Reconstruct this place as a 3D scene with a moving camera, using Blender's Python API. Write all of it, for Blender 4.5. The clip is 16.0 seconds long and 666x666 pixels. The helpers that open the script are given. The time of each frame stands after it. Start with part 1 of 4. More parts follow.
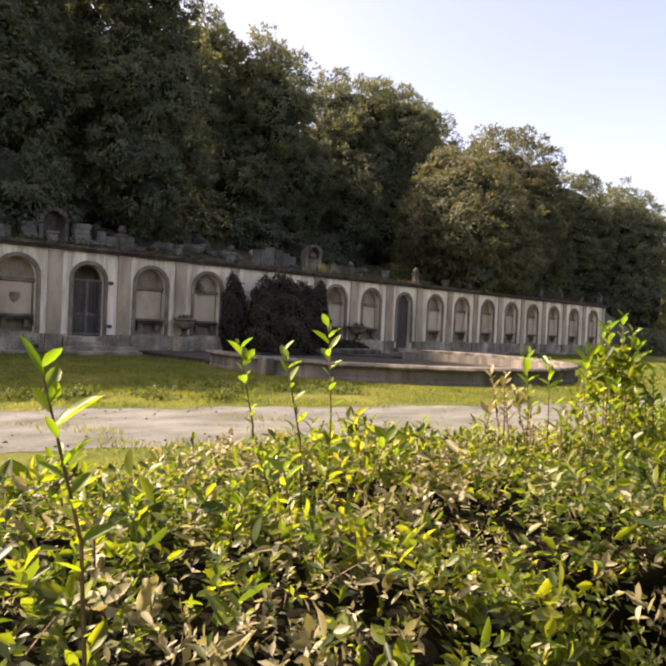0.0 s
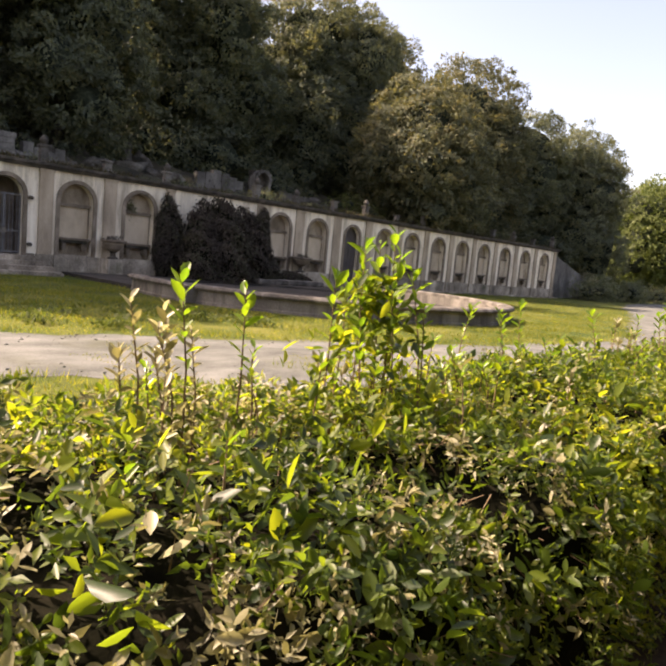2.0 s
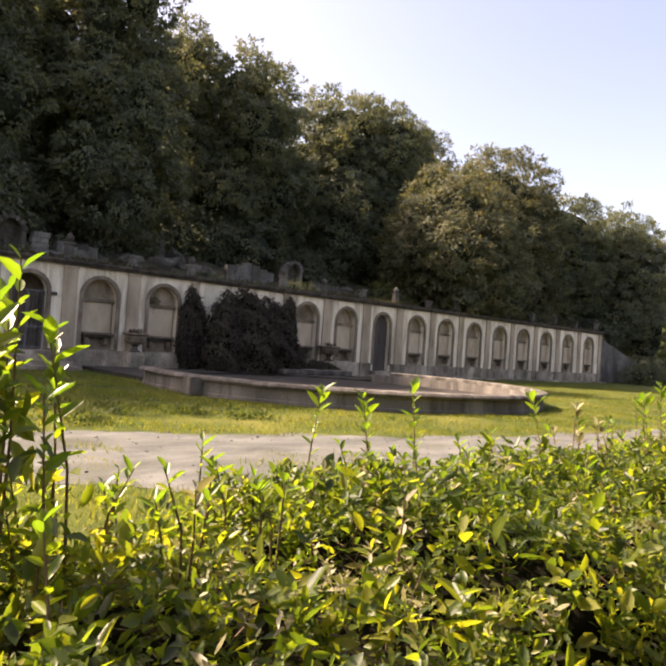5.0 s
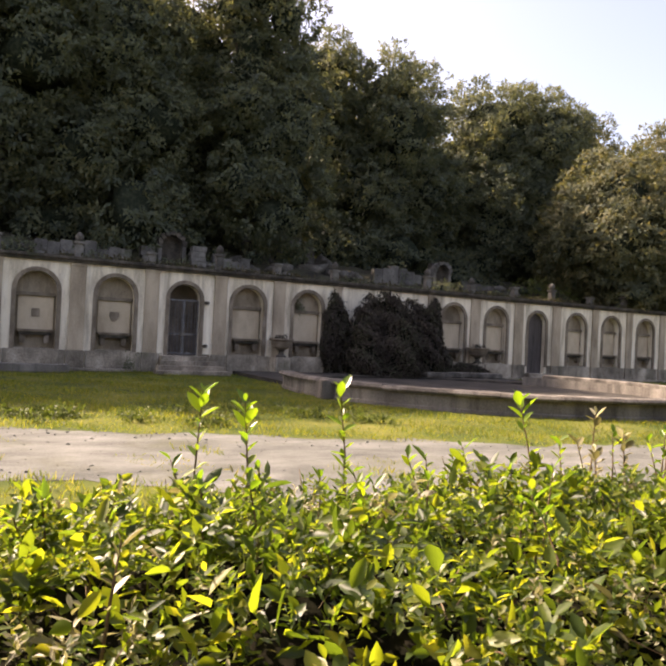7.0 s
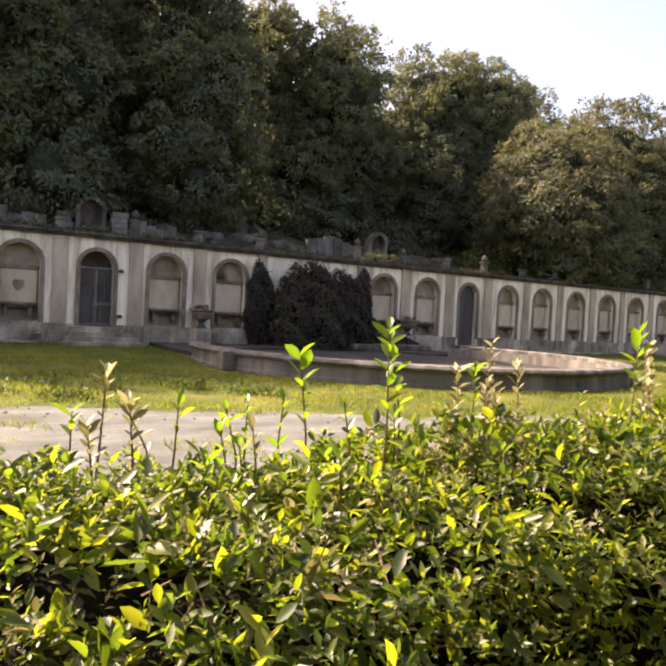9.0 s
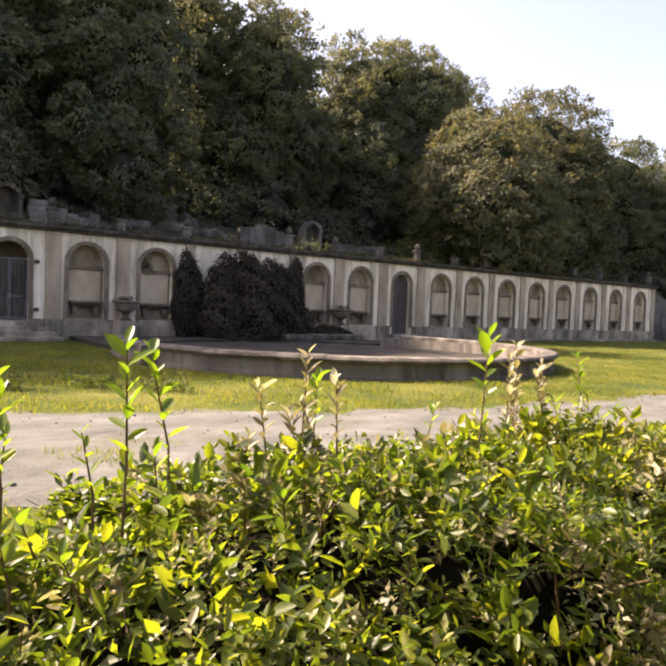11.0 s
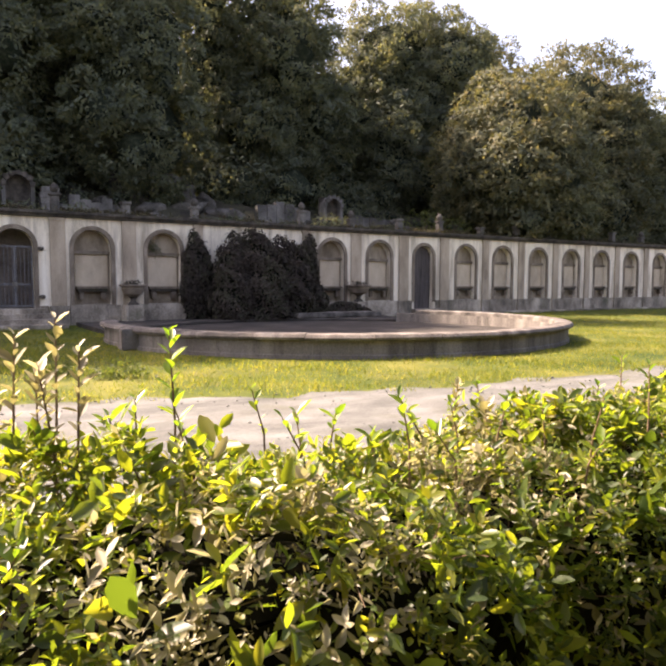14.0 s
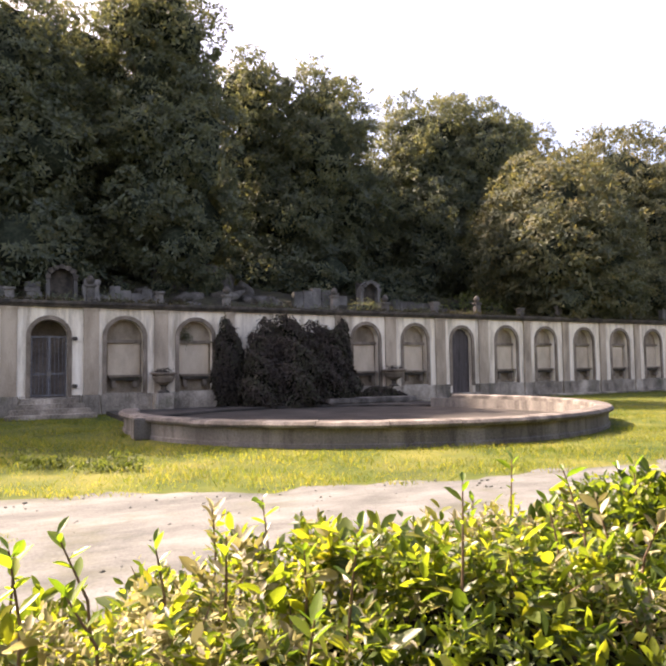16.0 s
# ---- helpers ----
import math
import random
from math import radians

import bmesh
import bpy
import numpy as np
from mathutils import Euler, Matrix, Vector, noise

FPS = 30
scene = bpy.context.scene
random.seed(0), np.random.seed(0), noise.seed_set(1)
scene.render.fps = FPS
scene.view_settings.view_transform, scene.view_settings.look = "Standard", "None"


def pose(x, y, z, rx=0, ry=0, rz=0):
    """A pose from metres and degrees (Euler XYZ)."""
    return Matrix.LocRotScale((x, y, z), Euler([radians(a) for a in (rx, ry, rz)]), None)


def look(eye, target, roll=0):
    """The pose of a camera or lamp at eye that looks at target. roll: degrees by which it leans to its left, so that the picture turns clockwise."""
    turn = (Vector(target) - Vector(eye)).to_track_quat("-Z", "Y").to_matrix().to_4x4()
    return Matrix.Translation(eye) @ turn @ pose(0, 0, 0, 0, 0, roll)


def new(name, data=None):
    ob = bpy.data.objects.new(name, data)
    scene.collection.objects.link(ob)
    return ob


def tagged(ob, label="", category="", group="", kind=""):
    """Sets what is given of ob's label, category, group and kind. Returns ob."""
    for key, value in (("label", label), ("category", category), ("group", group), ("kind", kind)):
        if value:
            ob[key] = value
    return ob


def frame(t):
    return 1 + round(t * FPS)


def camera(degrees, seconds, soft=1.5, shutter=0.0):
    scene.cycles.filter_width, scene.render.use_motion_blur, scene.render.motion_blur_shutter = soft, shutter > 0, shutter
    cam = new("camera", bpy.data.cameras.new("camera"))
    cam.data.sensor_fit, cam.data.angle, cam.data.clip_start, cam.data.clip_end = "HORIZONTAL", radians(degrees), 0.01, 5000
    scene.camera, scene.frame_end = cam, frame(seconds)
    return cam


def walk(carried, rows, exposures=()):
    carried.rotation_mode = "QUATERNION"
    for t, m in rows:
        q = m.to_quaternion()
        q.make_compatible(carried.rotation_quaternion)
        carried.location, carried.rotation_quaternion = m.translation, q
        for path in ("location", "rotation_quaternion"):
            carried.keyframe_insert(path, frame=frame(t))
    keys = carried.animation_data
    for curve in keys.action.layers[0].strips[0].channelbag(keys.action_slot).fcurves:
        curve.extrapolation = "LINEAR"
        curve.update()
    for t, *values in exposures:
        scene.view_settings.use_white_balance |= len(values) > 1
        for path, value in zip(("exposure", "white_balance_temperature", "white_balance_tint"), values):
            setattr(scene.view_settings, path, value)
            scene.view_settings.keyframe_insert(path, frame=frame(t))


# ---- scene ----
EXPO = 1.77
# ---------------------------------------------------------------- camera
cam = camera(55.0, 16.0, soft=2.6)
walk(cam, [
    (0, look((-11.910, -25.439, 1.580), (-5.206, -18.021, 1.437), 2.53)),
    (0.5, look((-11.541, -25.492, 1.595), (-4.852, -18.082, 1.008), 2.91)),
    (1, look((-11.206, -25.475, 1.599), (-4.413, -18.154, 1.082), 5.04)),
    (1.5, look((-10.849, -25.529, 1.580), (-4.583, -17.806, 0.537), 6.90)),
    (2, look((-10.590, -25.531, 1.570), (-3.445, -18.628, 0.431), 5.34)),
    (2.5, look((-10.332, -25.530, 1.579), (-3.130, -18.659, 0.624), 5.38)),
    (3, look((-10.051, -25.571, 1.561), (-3.292, -18.239, 0.808), 5.04)),
    (3.5, look((-9.677, -25.456, 1.498), (-2.318, -18.691, 1.771), 5.15)),
    (6, look((-8.887, -25.440, 1.580), (-2.841, -17.475, 1.517), 3.54)),
    (6.5, look((-8.570, -25.420, 1.570), (-2.779, -17.269, 1.408), 3.56)),
    (7, look((-8.246, -25.558, 1.559), (-3.762, -16.620, 1.673), 2.72)),
    (7.5, look((-7.898, -25.624, 1.541), (-3.473, -16.656, 1.537), 0.92)),
    (8, look((-7.566, -25.634, 1.552), (-2.824, -16.830, 1.618), 0.98)),
    (8.5, look((-7.191, -25.658, 1.537), (-2.943, -16.614, 1.934), 3.49)),
    (9, look((-6.758, -25.570, 1.506), (-1.648, -16.978, 1.244), 2.92)),
    (11.5, look((-5.987, -25.436, 1.573), (0.219, -17.616, 1.000), 1.20)),
    (12, look((-5.695, -25.430, 1.552), (0.917, -18.010, 0.444), 0.42)),
    (12.5, look((-5.418, -25.466, 1.543), (0.393, -17.355, 0.873), 3.67)),
    (13, look((-5.104, -25.461, 1.515), (1.007, -17.581, 0.772), 2.62)),
    (13.5, look((-4.813, -25.479, 1.533), (1.184, -17.505, 0.865), 1.02)),
    (14, look((-4.485, -25.516, 1.537), (0.751, -17.029, 0.782), 0.10)),
    (14.5, look((-4.164, -25.480, 1.512), (1.649, -17.413, 0.454), 0.56)),
    (15, look((-3.893, -25.515, 1.514), (1.351, -17.019, 0.941), 1.22)),
    (15.5, look((-3.636, -25.469, 1.511), (1.015, -16.617, 1.378), -0.46)),
    (16, look((-3.498, -25.426, 1.526), (1.049, -16.538, 2.103), -0.83)),
], exposures=[(t, EXPO + e, k, g) for t, e, k, g in ((0, 0.0, 8500, 27), (3.5, 0.05, 8500, 27), (6, -0.06, 8450, 27), (8, 0.17, 8300, 27), (9, 0.2, 8300, 27), (11.5, 0.14, 8200, 28), (13.5, 0.36, 8050, 30), (16, 0.5, 7900, 30))])

# ---------------------------------------------------------------- light
SUN_EL, SUN_X, SUN_Y = radians(44.0), -0.6, 0.8
world = bpy.data.worlds.new("sky")
scene.world = world
world.use_nodes = True
wn = world.node_tree
sky = wn.nodes.new("ShaderNodeTexSky")
sky.sky_type, sky.sun_disc = "NISHITA", False
sky.sun_elevation, sky.sun_rotation = SUN_EL, math.atan2(SUN_X, SUN_Y)
sky.air_density, sky.dust_density, sky.ozone_density = 1.0, 3.0, 1.0
wn.links.new(sky.outputs[0], wn.nodes["Background"].inputs[0])
wn.nodes["Background"].inputs[1].default_value = 0.122
sun = new("sun", bpy.data.lights.new("sun", "SUN"))
sun.data.energy, sun.data.angle, sun.data.color = 4.5, radians(0.6), (1.0, 0.965, 0.88)
sun.matrix_world = look((0, 0, 60), (-SUN_X * 10, -SUN_Y * 10, 60 - 10 * math.tan(SUN_EL)))


# ---------------------------------------------------------------- materials
def material(name, ramp, scale=3.0, fine=40.0, rough=0.85, bump=0.3, stretch=(1, 1, 1), spec=0.3, blotch=None, moss=None, stain=1.0):
    """A weathered surface: three tones over a large noise, a fine grain, and optional dark blotches."""
    m = bpy.data.materials.new(name)
    m.use_nodes = True
    t, n = m.node_tree, m.node_tree.nodes
    b = n["Principled BSDF"]
    b.inputs["Roughness"].default_value = rough
    b.inputs["Specular IOR Level"].default_value = spec
    co = n.new("ShaderNodeTexCoord")
    mp = n.new("ShaderNodeMapping")
    mp.inputs["Scale"].default_value = stretch
    t.links.new(co.outputs["Object"], mp.inputs[0])
    big, small = n.new("ShaderNodeTexNoise"), n.new("ShaderNodeTexNoise")
    big.inputs["Scale"].default_value, big.inputs["Detail"].default_value, big.inputs["Roughness"].default_value = scale, 6, 0.62
    small.inputs["Scale"].default_value, small.inputs["Detail"].default_value = fine, 3
    t.links.new(mp.outputs[0], big.inputs[0])
    t.links.new(co.outputs["Object"], small.inputs[0])
    mix = n.new("ShaderNodeMath")
    mix.operation = "MULTIPLY_ADD"
    mix.inputs[1].default_value = 0.35
    t.links.new(small.outputs[0], mix.inputs[0])
    sub = n.new("ShaderNodeMath")
    sub.operation = "SUBTRACT"
    sub.inputs[1].default_value = 0.175
    t.links.new(big.outputs[0], sub.inputs[0])
    t.links.new(sub.outputs[0], mix.inputs[2])
    cr = n.new("ShaderNodeValToRGB")
    e = cr.color_ramp.elements
    e[0].position, e[0].color = 0.32, (*ramp[0], 1)
    e[1].position, e[1].color = 0.68, (*ramp[-1], 1)
    for i, c in enumerate(ramp[1:-1]):
        e.new(0.32 + 0.36 * (i + 1) / (len(ramp) - 1)).color = (*c, 1)
    t.links.new(mix.outputs[0], cr.inputs[0])
    out = cr.outputs[0]
    for tone, sc, lo, hi, st in ((blotch, scale * 0.5, 0.52, 0.66, (1.6, 1.6, 0.22)), (moss, scale * 0.8, 0.58, 0.7, (1, 1, 1))):
        if tone:
            mp2 = n.new("ShaderNodeMapping")
            mp2.inputs["Scale"].default_value = st
            t.links.new(co.outputs["Object"], mp2.inputs[0])
            q = n.new("ShaderNodeTexNoise")
            q.inputs["Scale"].default_value, q.inputs["Detail"].default_value, q.inputs["Roughness"].default_value = sc, 8, 0.7
            t.links.new(mp2.outputs[0], q.inputs[0])
            r = n.new("ShaderNodeValToRGB")
            r.color_ramp.elements[0].position, r.color_ramp.elements[1].position = lo, hi
            r.color_ramp.elements[1].color = (0.75 * stain, 0.75 * stain, 0.75 * stain, 1)
            t.links.new(q.outputs[0], r.inputs[0])
            x = n.new("ShaderNodeMix")
            x.data_type = "RGBA"
            x.inputs["B"].default_value = (*tone, 1)
            t.links.new(r.outputs[0], x.inputs["Factor"])
            t.links.new(out, x.inputs["A"])
            out = x.outputs["Result"]
    t.links.new(out, b.inputs["Base Color"])
    if bump:
        bp = n.new("ShaderNodeBump")
        bp.inputs["Strength"].default_value, bp.inputs["Distance"].default_value = bump, 0.02
        t.links.new(mix.outputs[0], bp.inputs["Height"])
        t.links.new(bp.outputs[0], b.inputs["Normal"])
    return m


def leaf_material(name, tones, through_tone, rough=0.4, share=0.45, patch=0.0, grain=1.0):
    """Leaves: a tone of its own for each leaf, gloss on top, and light that shines through."""
    m = bpy.data.materials.new(name)
    m.use_nodes = True
    t, n = m.node_tree, m.node_tree.nodes
    b, o = n["Principled BSDF"], n["Material Output"]
    b.inputs["Roughness"].default_value = rough
    b.inputs["Specular IOR Level"].default_value = 0.5 if rough < 0.5 else 0.2
    g = n.new("ShaderNodeNewGeometry")
    co = n.new("ShaderNodeTexCoord")
    q = n.new("ShaderNodeTexNoise")
    q.inputs["Scale"].default_value, q.inputs["Detail"].default_value = 0.9, 4
    t.links.new(co.outputs["Object"], q.inputs[0])
    mad = n.new("ShaderNodeMath")
    mad.operation = "MULTIPLY_ADD"
    mad.inputs[1].default_value = patch
    s2 = n.new("ShaderNodeMath")
    s2.operation = "SUBTRACT"
    s2.inputs[1].default_value = 0.5
    t.links.new(q.outputs[0], s2.inputs[0])
    t.links.new(s2.outputs[0], mad.inputs[0])
    own = n.new("ShaderNodeMath")
    own.operation = "MULTIPLY_ADD"
    own.inputs[1].default_value, own.inputs[2].default_value = grain, 0.5 - grain / 2
    t.links.new(g.outputs["Random Per Island"], own.inputs[0])
    t.links.new(own.outputs[0], mad.inputs[2])
    cr = n.new("ShaderNodeValToRGB")
    e = cr.color_ramp.elements
    e[0].position, e[0].color = 0.0, (*tones[0], 1)
    e[1].position, e[1].color = 1.0, (*tones[-1], 1)
    for i, c in enumerate(tones[1:-1]):
        e.new((i + 1) / (len(tones) - 1)).color = (*c, 1)
    t.links.new(mad.outputs[0], cr.inputs[0])
    t.links.new(cr.outputs[0], b.inputs["Base Color"])
    tr = n.new("ShaderNodeBsdfTranslucent")
    mx = n.new("ShaderNodeMix")
    mx.data_type, mx.blend_type = "RGBA", "MULTIPLY"
    mx.inputs["Factor"].default_value = 1.0
    mx.inputs["B"].default_value = (*through_tone, 1)
    t.links.new(cr.outputs[0], mx.inputs["A"])
    t.links.new(mx.outputs["Result"], tr.inputs[0])
    ms = n.new("ShaderNodeMixShader")
    ms.inputs[0].default_value = share
    t.links.new(b.outputs[0], ms.inputs[1])
    t.links.new(tr.outputs[0], ms.inputs[2])
    t.links.new(ms.outputs[0], o.inputs[0])
    return m


M = {}
M["plaster"] = material("white_plaster", [(0.42, 0.355, 0.262), (0.76, 0.67, 0.53), (0.88, 0.80, 0.66)], 1.6, 25, 0.9, 0.25, (1.5, 1.5, 0.25), 0.2, blotch=(0.25, 0.20, 0.145), stain=0.85)
M["pilaster"] = material("grey_plaster", [(0.24, 0.19, 0.138), (0.385, 0.31, 0.228), (0.51, 0.42, 0.316)], 1.6, 25, 0.9, 0.3, (1, 1, 0.3), 0.2, blotch=(0.18, 0.155, 0.13), stain=0.5)
M["surround"] = material("stone_surround", [(0.115, 0.09, 0.066), (0.205, 0.164, 0.124), (0.31, 0.252, 0.195)], 2.2, 30, 0.9, 0.4, (1, 1, 0.6), 0.2, blotch=(0.09, 0.07, 0.052), stain=0.7)
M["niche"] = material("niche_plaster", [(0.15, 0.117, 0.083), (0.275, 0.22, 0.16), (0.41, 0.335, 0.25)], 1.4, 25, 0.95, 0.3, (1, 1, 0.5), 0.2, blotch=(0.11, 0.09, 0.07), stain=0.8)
M["panel"] = material("beige_panel", [(0.40, 0.32, 0.23), (0.53, 0.433, 0.316), (0.63, 0.525, 0.39)], 1.2, 30, 0.85, 0.15, (1, 1, 0.5), 0.25)
M["dado"] = material("damp_plinth", [(0.10, 0.083, 0.064), (0.27, 0.23, 0.18), (0.52, 0.45, 0.36)], 0.9, 18, 0.9, 0.4, (1, 1, 0.7), 0.2, blotch=(0.085, 0.075, 0.062), moss=(0.075, 0.085, 0.04), stain=0.9)
M["cornice"] = material("mossy_cornice", [(0.03, 0.028, 0.025), (0.07, 0.06, 0.05), (0.13, 0.11, 0.09)], 2.5, 30, 0.95, 0.6, (1, 1, 1), 0.2, moss=(0.04, 0.055, 0.02))
M["basin"] = material("basin_stone", [(0.075, 0.069, 0.06), (0.165, 0.15, 0.13), (0.29, 0.265, 0.23)], 1.4, 30, 0.9, 0.6, (1.6, 1.6, 0.25), 0.25, blotch=(0.04, 0.037, 0.032), stain=1.0)
M["rim"] = material("rim_stone", [(0.055, 0.05, 0.043), (0.12, 0.108, 0.092), (0.24, 0.218, 0.19)], 2.0, 40, 0.85, 0.6, (1, 1, 1), 0.25, blotch=(0.045, 0.04, 0.035), stain=0.9)
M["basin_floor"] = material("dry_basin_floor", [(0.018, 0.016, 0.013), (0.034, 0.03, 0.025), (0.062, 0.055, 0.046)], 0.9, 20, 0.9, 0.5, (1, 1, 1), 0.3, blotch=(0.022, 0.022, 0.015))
M["rock"] = material("terrace_rock", [(0.04, 0.037, 0.032), (0.09, 0.082, 0.07), (0.18, 0.165, 0.145)], 0.8, 12, 0.95, 0.8, (1, 1, 1), 0.2, moss=(0.045, 0.06, 0.03))
M["ruin"] = material("old_masonry", [(0.06, 0.056, 0.05), (0.115, 0.108, 0.098), (0.20, 0.188, 0.17)], 1.0, 14, 0.95, 0.6, (1, 1, 0.6), 0.2, moss=(0.05, 0.065, 0.035))
M["iron"] = material("painted_iron", [(0.08, 0.08, 0.084), (0.13, 0.13, 0.135), (0.20, 0.20, 0.205)], 6, 60, 0.55, 0.1, (1, 1, 1), 0.5)
M["door"] = material("old_door_wood", [(0.05, 0.042, 0.04), (0.085, 0.072, 0.068), (0.13, 0.11, 0.10)], 2.0, 30, 0.8, 0.4, (6, 1, 0.4))
M["dark"] = material("dark_passage", [(0.13, 0.105, 0.085), (0.21, 0.17, 0.14), (0.29, 0.24, 0.20)], 1, 12, 0.95, 0.3)
M["grass"] = material("grass_ground", [(0.028, 0.05, 0.012), (0.07, 0.086, 0.018), (0.14, 0.135, 0.034)], 0.55, 22, 0.95, 0.5, (1, 1, 1), 0.1, blotch=(0.10, 0.092, 0.038), stain=0.7)
M["gravel"] = material("pale_gravel", [(0.066, 0.07, 0.064), (0.112, 0.116, 0.107), (0.162, 0.165, 0.154)], 1.1, 34, 0.95, 0.9, (0.8, 1.5, 1), 0.15, blotch=(0.08, 0.083, 0.052), stain=0.8)
M["soil"] = material("shaded_litter_soil", [(0.018, 0.013, 0.008), (0.035, 0.025, 0.016), (0.06, 0.043, 0.028)], 3.0, 40, 0.95, 0.8)
M["earth"] = material("terrace_earth", [(0.02, 0.018, 0.012), (0.04, 0.035, 0.022), (0.06, 0.06, 0.03)], 0.8, 12, 0.95, 0.6)
M["bark"] = material("bark", [(0.03, 0.025, 0.02), (0.06, 0.05, 0.04), (0.11, 0.09, 0.07)], 3, 25, 0.95, 0.8, (1, 1, 0.25))
M["twig"] = material("twig", [(0.08, 0.05, 0.03), (0.13, 0.085, 0.05), (0.18, 0.13, 0.08)], 8, 40, 0.8, 0.3)
# near-black tone that paints the shade inside hedge and ivy
M["core"] = material("core_shade", [(0.004, 0.004, 0.003), (0.009, 0.009, 0.006), (0.016, 0.014, 0.01)], 6, 30, 1.0, 0.5, spec=0.0)
# darker than any leaf: the shade deep in the tree crowns, as colour
M["shade"] = material("crown_shade", [(0.015, 0.02, 0.015), (0.03, 0.037, 0.026), (0.05, 0.06, 0.04)], 4.0, 9, 1.0, 0.8, spec=0.0)
M["oak_leaf"] = leaf_material("oak_leaves", [(0.05, 0.066, 0.056), (0.08, 0.10, 0.074), (0.115, 0.132, 0.084), (0.17, 0.17, 0.096)], (1.8, 1.6, 0.8), 0.65, 0.38, 1.8, 0.4)
M["brown_leaf"] = leaf_material("bronze_leaves", [(0.046, 0.06, 0.046), (0.075, 0.09, 0.058), (0.115, 0.12, 0.068), (0.185, 0.168, 0.09)], (1.75, 1.5, 0.75), 0.65, 0.36, 2.0, 0.4)
M["far_leaf"] = leaf_material("light_leaves", [(0.05, 0.07, 0.02), (0.08, 0.10, 0.03), (0.11, 0.13, 0.04)], (1.6, 1.7, 0.8), 0.6, 0.35, 0.5)
M["laurel"] = leaf_material("laurel_leaves", [(0.024, 0.044, 0.013), (0.032, 0.056, 0.014), (0.042, 0.07, 0.015), (0.056, 0.088, 0.018), (0.078, 0.112, 0.02), (0.105, 0.138, 0.023), (0.14, 0.162, 0.027), (0.17, 0.175, 0.035)], (3.0, 2.8, 0.9), 0.42, 0.54, 0.9, 0.85)
M["shoot_leaf"] = leaf_material("young_leaves", [(0.07, 0.13, 0.015), (0.12, 0.18, 0.018), (0.18, 0.23, 0.02)], (2.2, 2.3, 1.1), 0.32, 0.5, 0.2)
M["ivy"] = leaf_material("dry_ivy", [(0.026, 0.022, 0.018), (0.045, 0.036, 0.03), (0.062, 0.05, 0.041), (0.05, 0.054, 0.03), (0.10, 0.083, 0.07)], (1.0, 0.9, 0.7), 0.75, 0.15, 1.2, 0.5)
# withered tone, paled further to imitate highlights on the hedge's leaves
M["dry_leaf"] = leaf_material("dry_and_glint_leaves", [(0.13, 0.118, 0.055), (0.20, 0.182, 0.09), (0.29, 0.268, 0.155), (0.38, 0.355, 0.24)], (1.35, 1.35, 0.95), 0.45, 0.42, 0.5)
M["cornice_leaf"] = leaf_material("dry_weeds", [(0.03, 0.03, 0.015), (0.06, 0.05, 0.03), (0.08, 0.085, 0.035), (0.10, 0.075, 0.05)], (1.2, 1.1, 0.8), 0.6, 0.25, 0.6)
M["blade"] = leaf_material("grass_blades", [(0.05, 0.08, 0.016), (0.08, 0.105, 0.021), (0.12, 0.135, 0.032), (0.165, 0.16, 0.05)], (2.8, 2.55, 1.0), 0.6, 0.5, 0.9)


# ---------------------------------------------------------------- mesh helpers
def mesh_object(name, verts, tris, mat, parent=None, smooth=False):
    """One mesh from numpy arrays of corners and triangles."""
    me = bpy.data.meshes.new(name)
    v, f = np.asarray(verts, np.float32), np.asarray(tris, np.int32)
    me.vertices.add(len(v))
    me.vertices.foreach_set("co", v.ravel())
    me.loops.add(f.size)
    me.loops.foreach_set("vertex_index", f.ravel())
    me.polygons.add(len(f))
    me.polygons.foreach_set("loop_start", np.arange(0, f.size, 3, dtype=np.int32))
    me.update(calc_edges=True)
    if smooth:
        me.polygons.foreach_set("use_smooth", np.ones(len(f), bool))
    me.materials.append(M[mat])
    ob = new(name, me)
    if parent:
        ob.parent = parent
    return ob


def part(name, bm, mat, parent=None, label=""):
    """Links a bmesh as one mesh object, under a thing or a part."""
    bmesh.ops.recalc_face_normals(bm, faces=bm.faces)
    me = bpy.data.meshes.new(name)
    bm.to_mesh(me)
    bm.free()
    me.materials.append(M[mat])
    ob = new(name, me)
    if parent:
        ob.parent = parent
        if parent.location.length:
            ob.matrix_parent_inverse = Matrix.Translation(-parent.location)
    if label:
        ob["label"] = label
    return ob


def box(bm, x0, x1, y0, y1, z0, z1, bevel=0.0):
    r = bmesh.ops.create_cube(bm, size=1, matrix=Matrix.LocRotScale(((x0 + x1) / 2, (y0 + y1) / 2, (z0 + z1) / 2), None, (x1 - x0, y1 - y0, z1 - z0)))
    if bevel:
        es = {e for v in r["verts"] for e in v.link_edges}
        bmesh.ops.bevel(bm, geom=list(es), offset=bevel, segments=2, affect="EDGES")
    return bm


def boxed(name, x0, x1, y0, y1, z0, z1, mat, parent=None, bevel=0.0, label=""):
    return part(name, box(bmesh.new(), x0, x1, y0, y1, z0, z1, bevel), mat, parent, label)


def lathe(bm, profile, cx, cy, steps=20):
    """A turned body round the upright line through cx, cy; profile: (radius, height) from below."""
    rings = []
    for r, z in profile:
        rings.append([bm.verts.new((cx + r * math.cos(a), cy + r * math.sin(a), z)) for a in (math.tau * k / steps for k in range(steps))])
    for a, b in zip(rings, rings[1:]):
        for k in range(steps):
            bm.faces.new((a[k], a[(k + 1) % steps], b[(k + 1) % steps], b[k]))
    bm.faces.new(rings[0][::-1])
    bm.faces.new(rings[-1])
    return bm


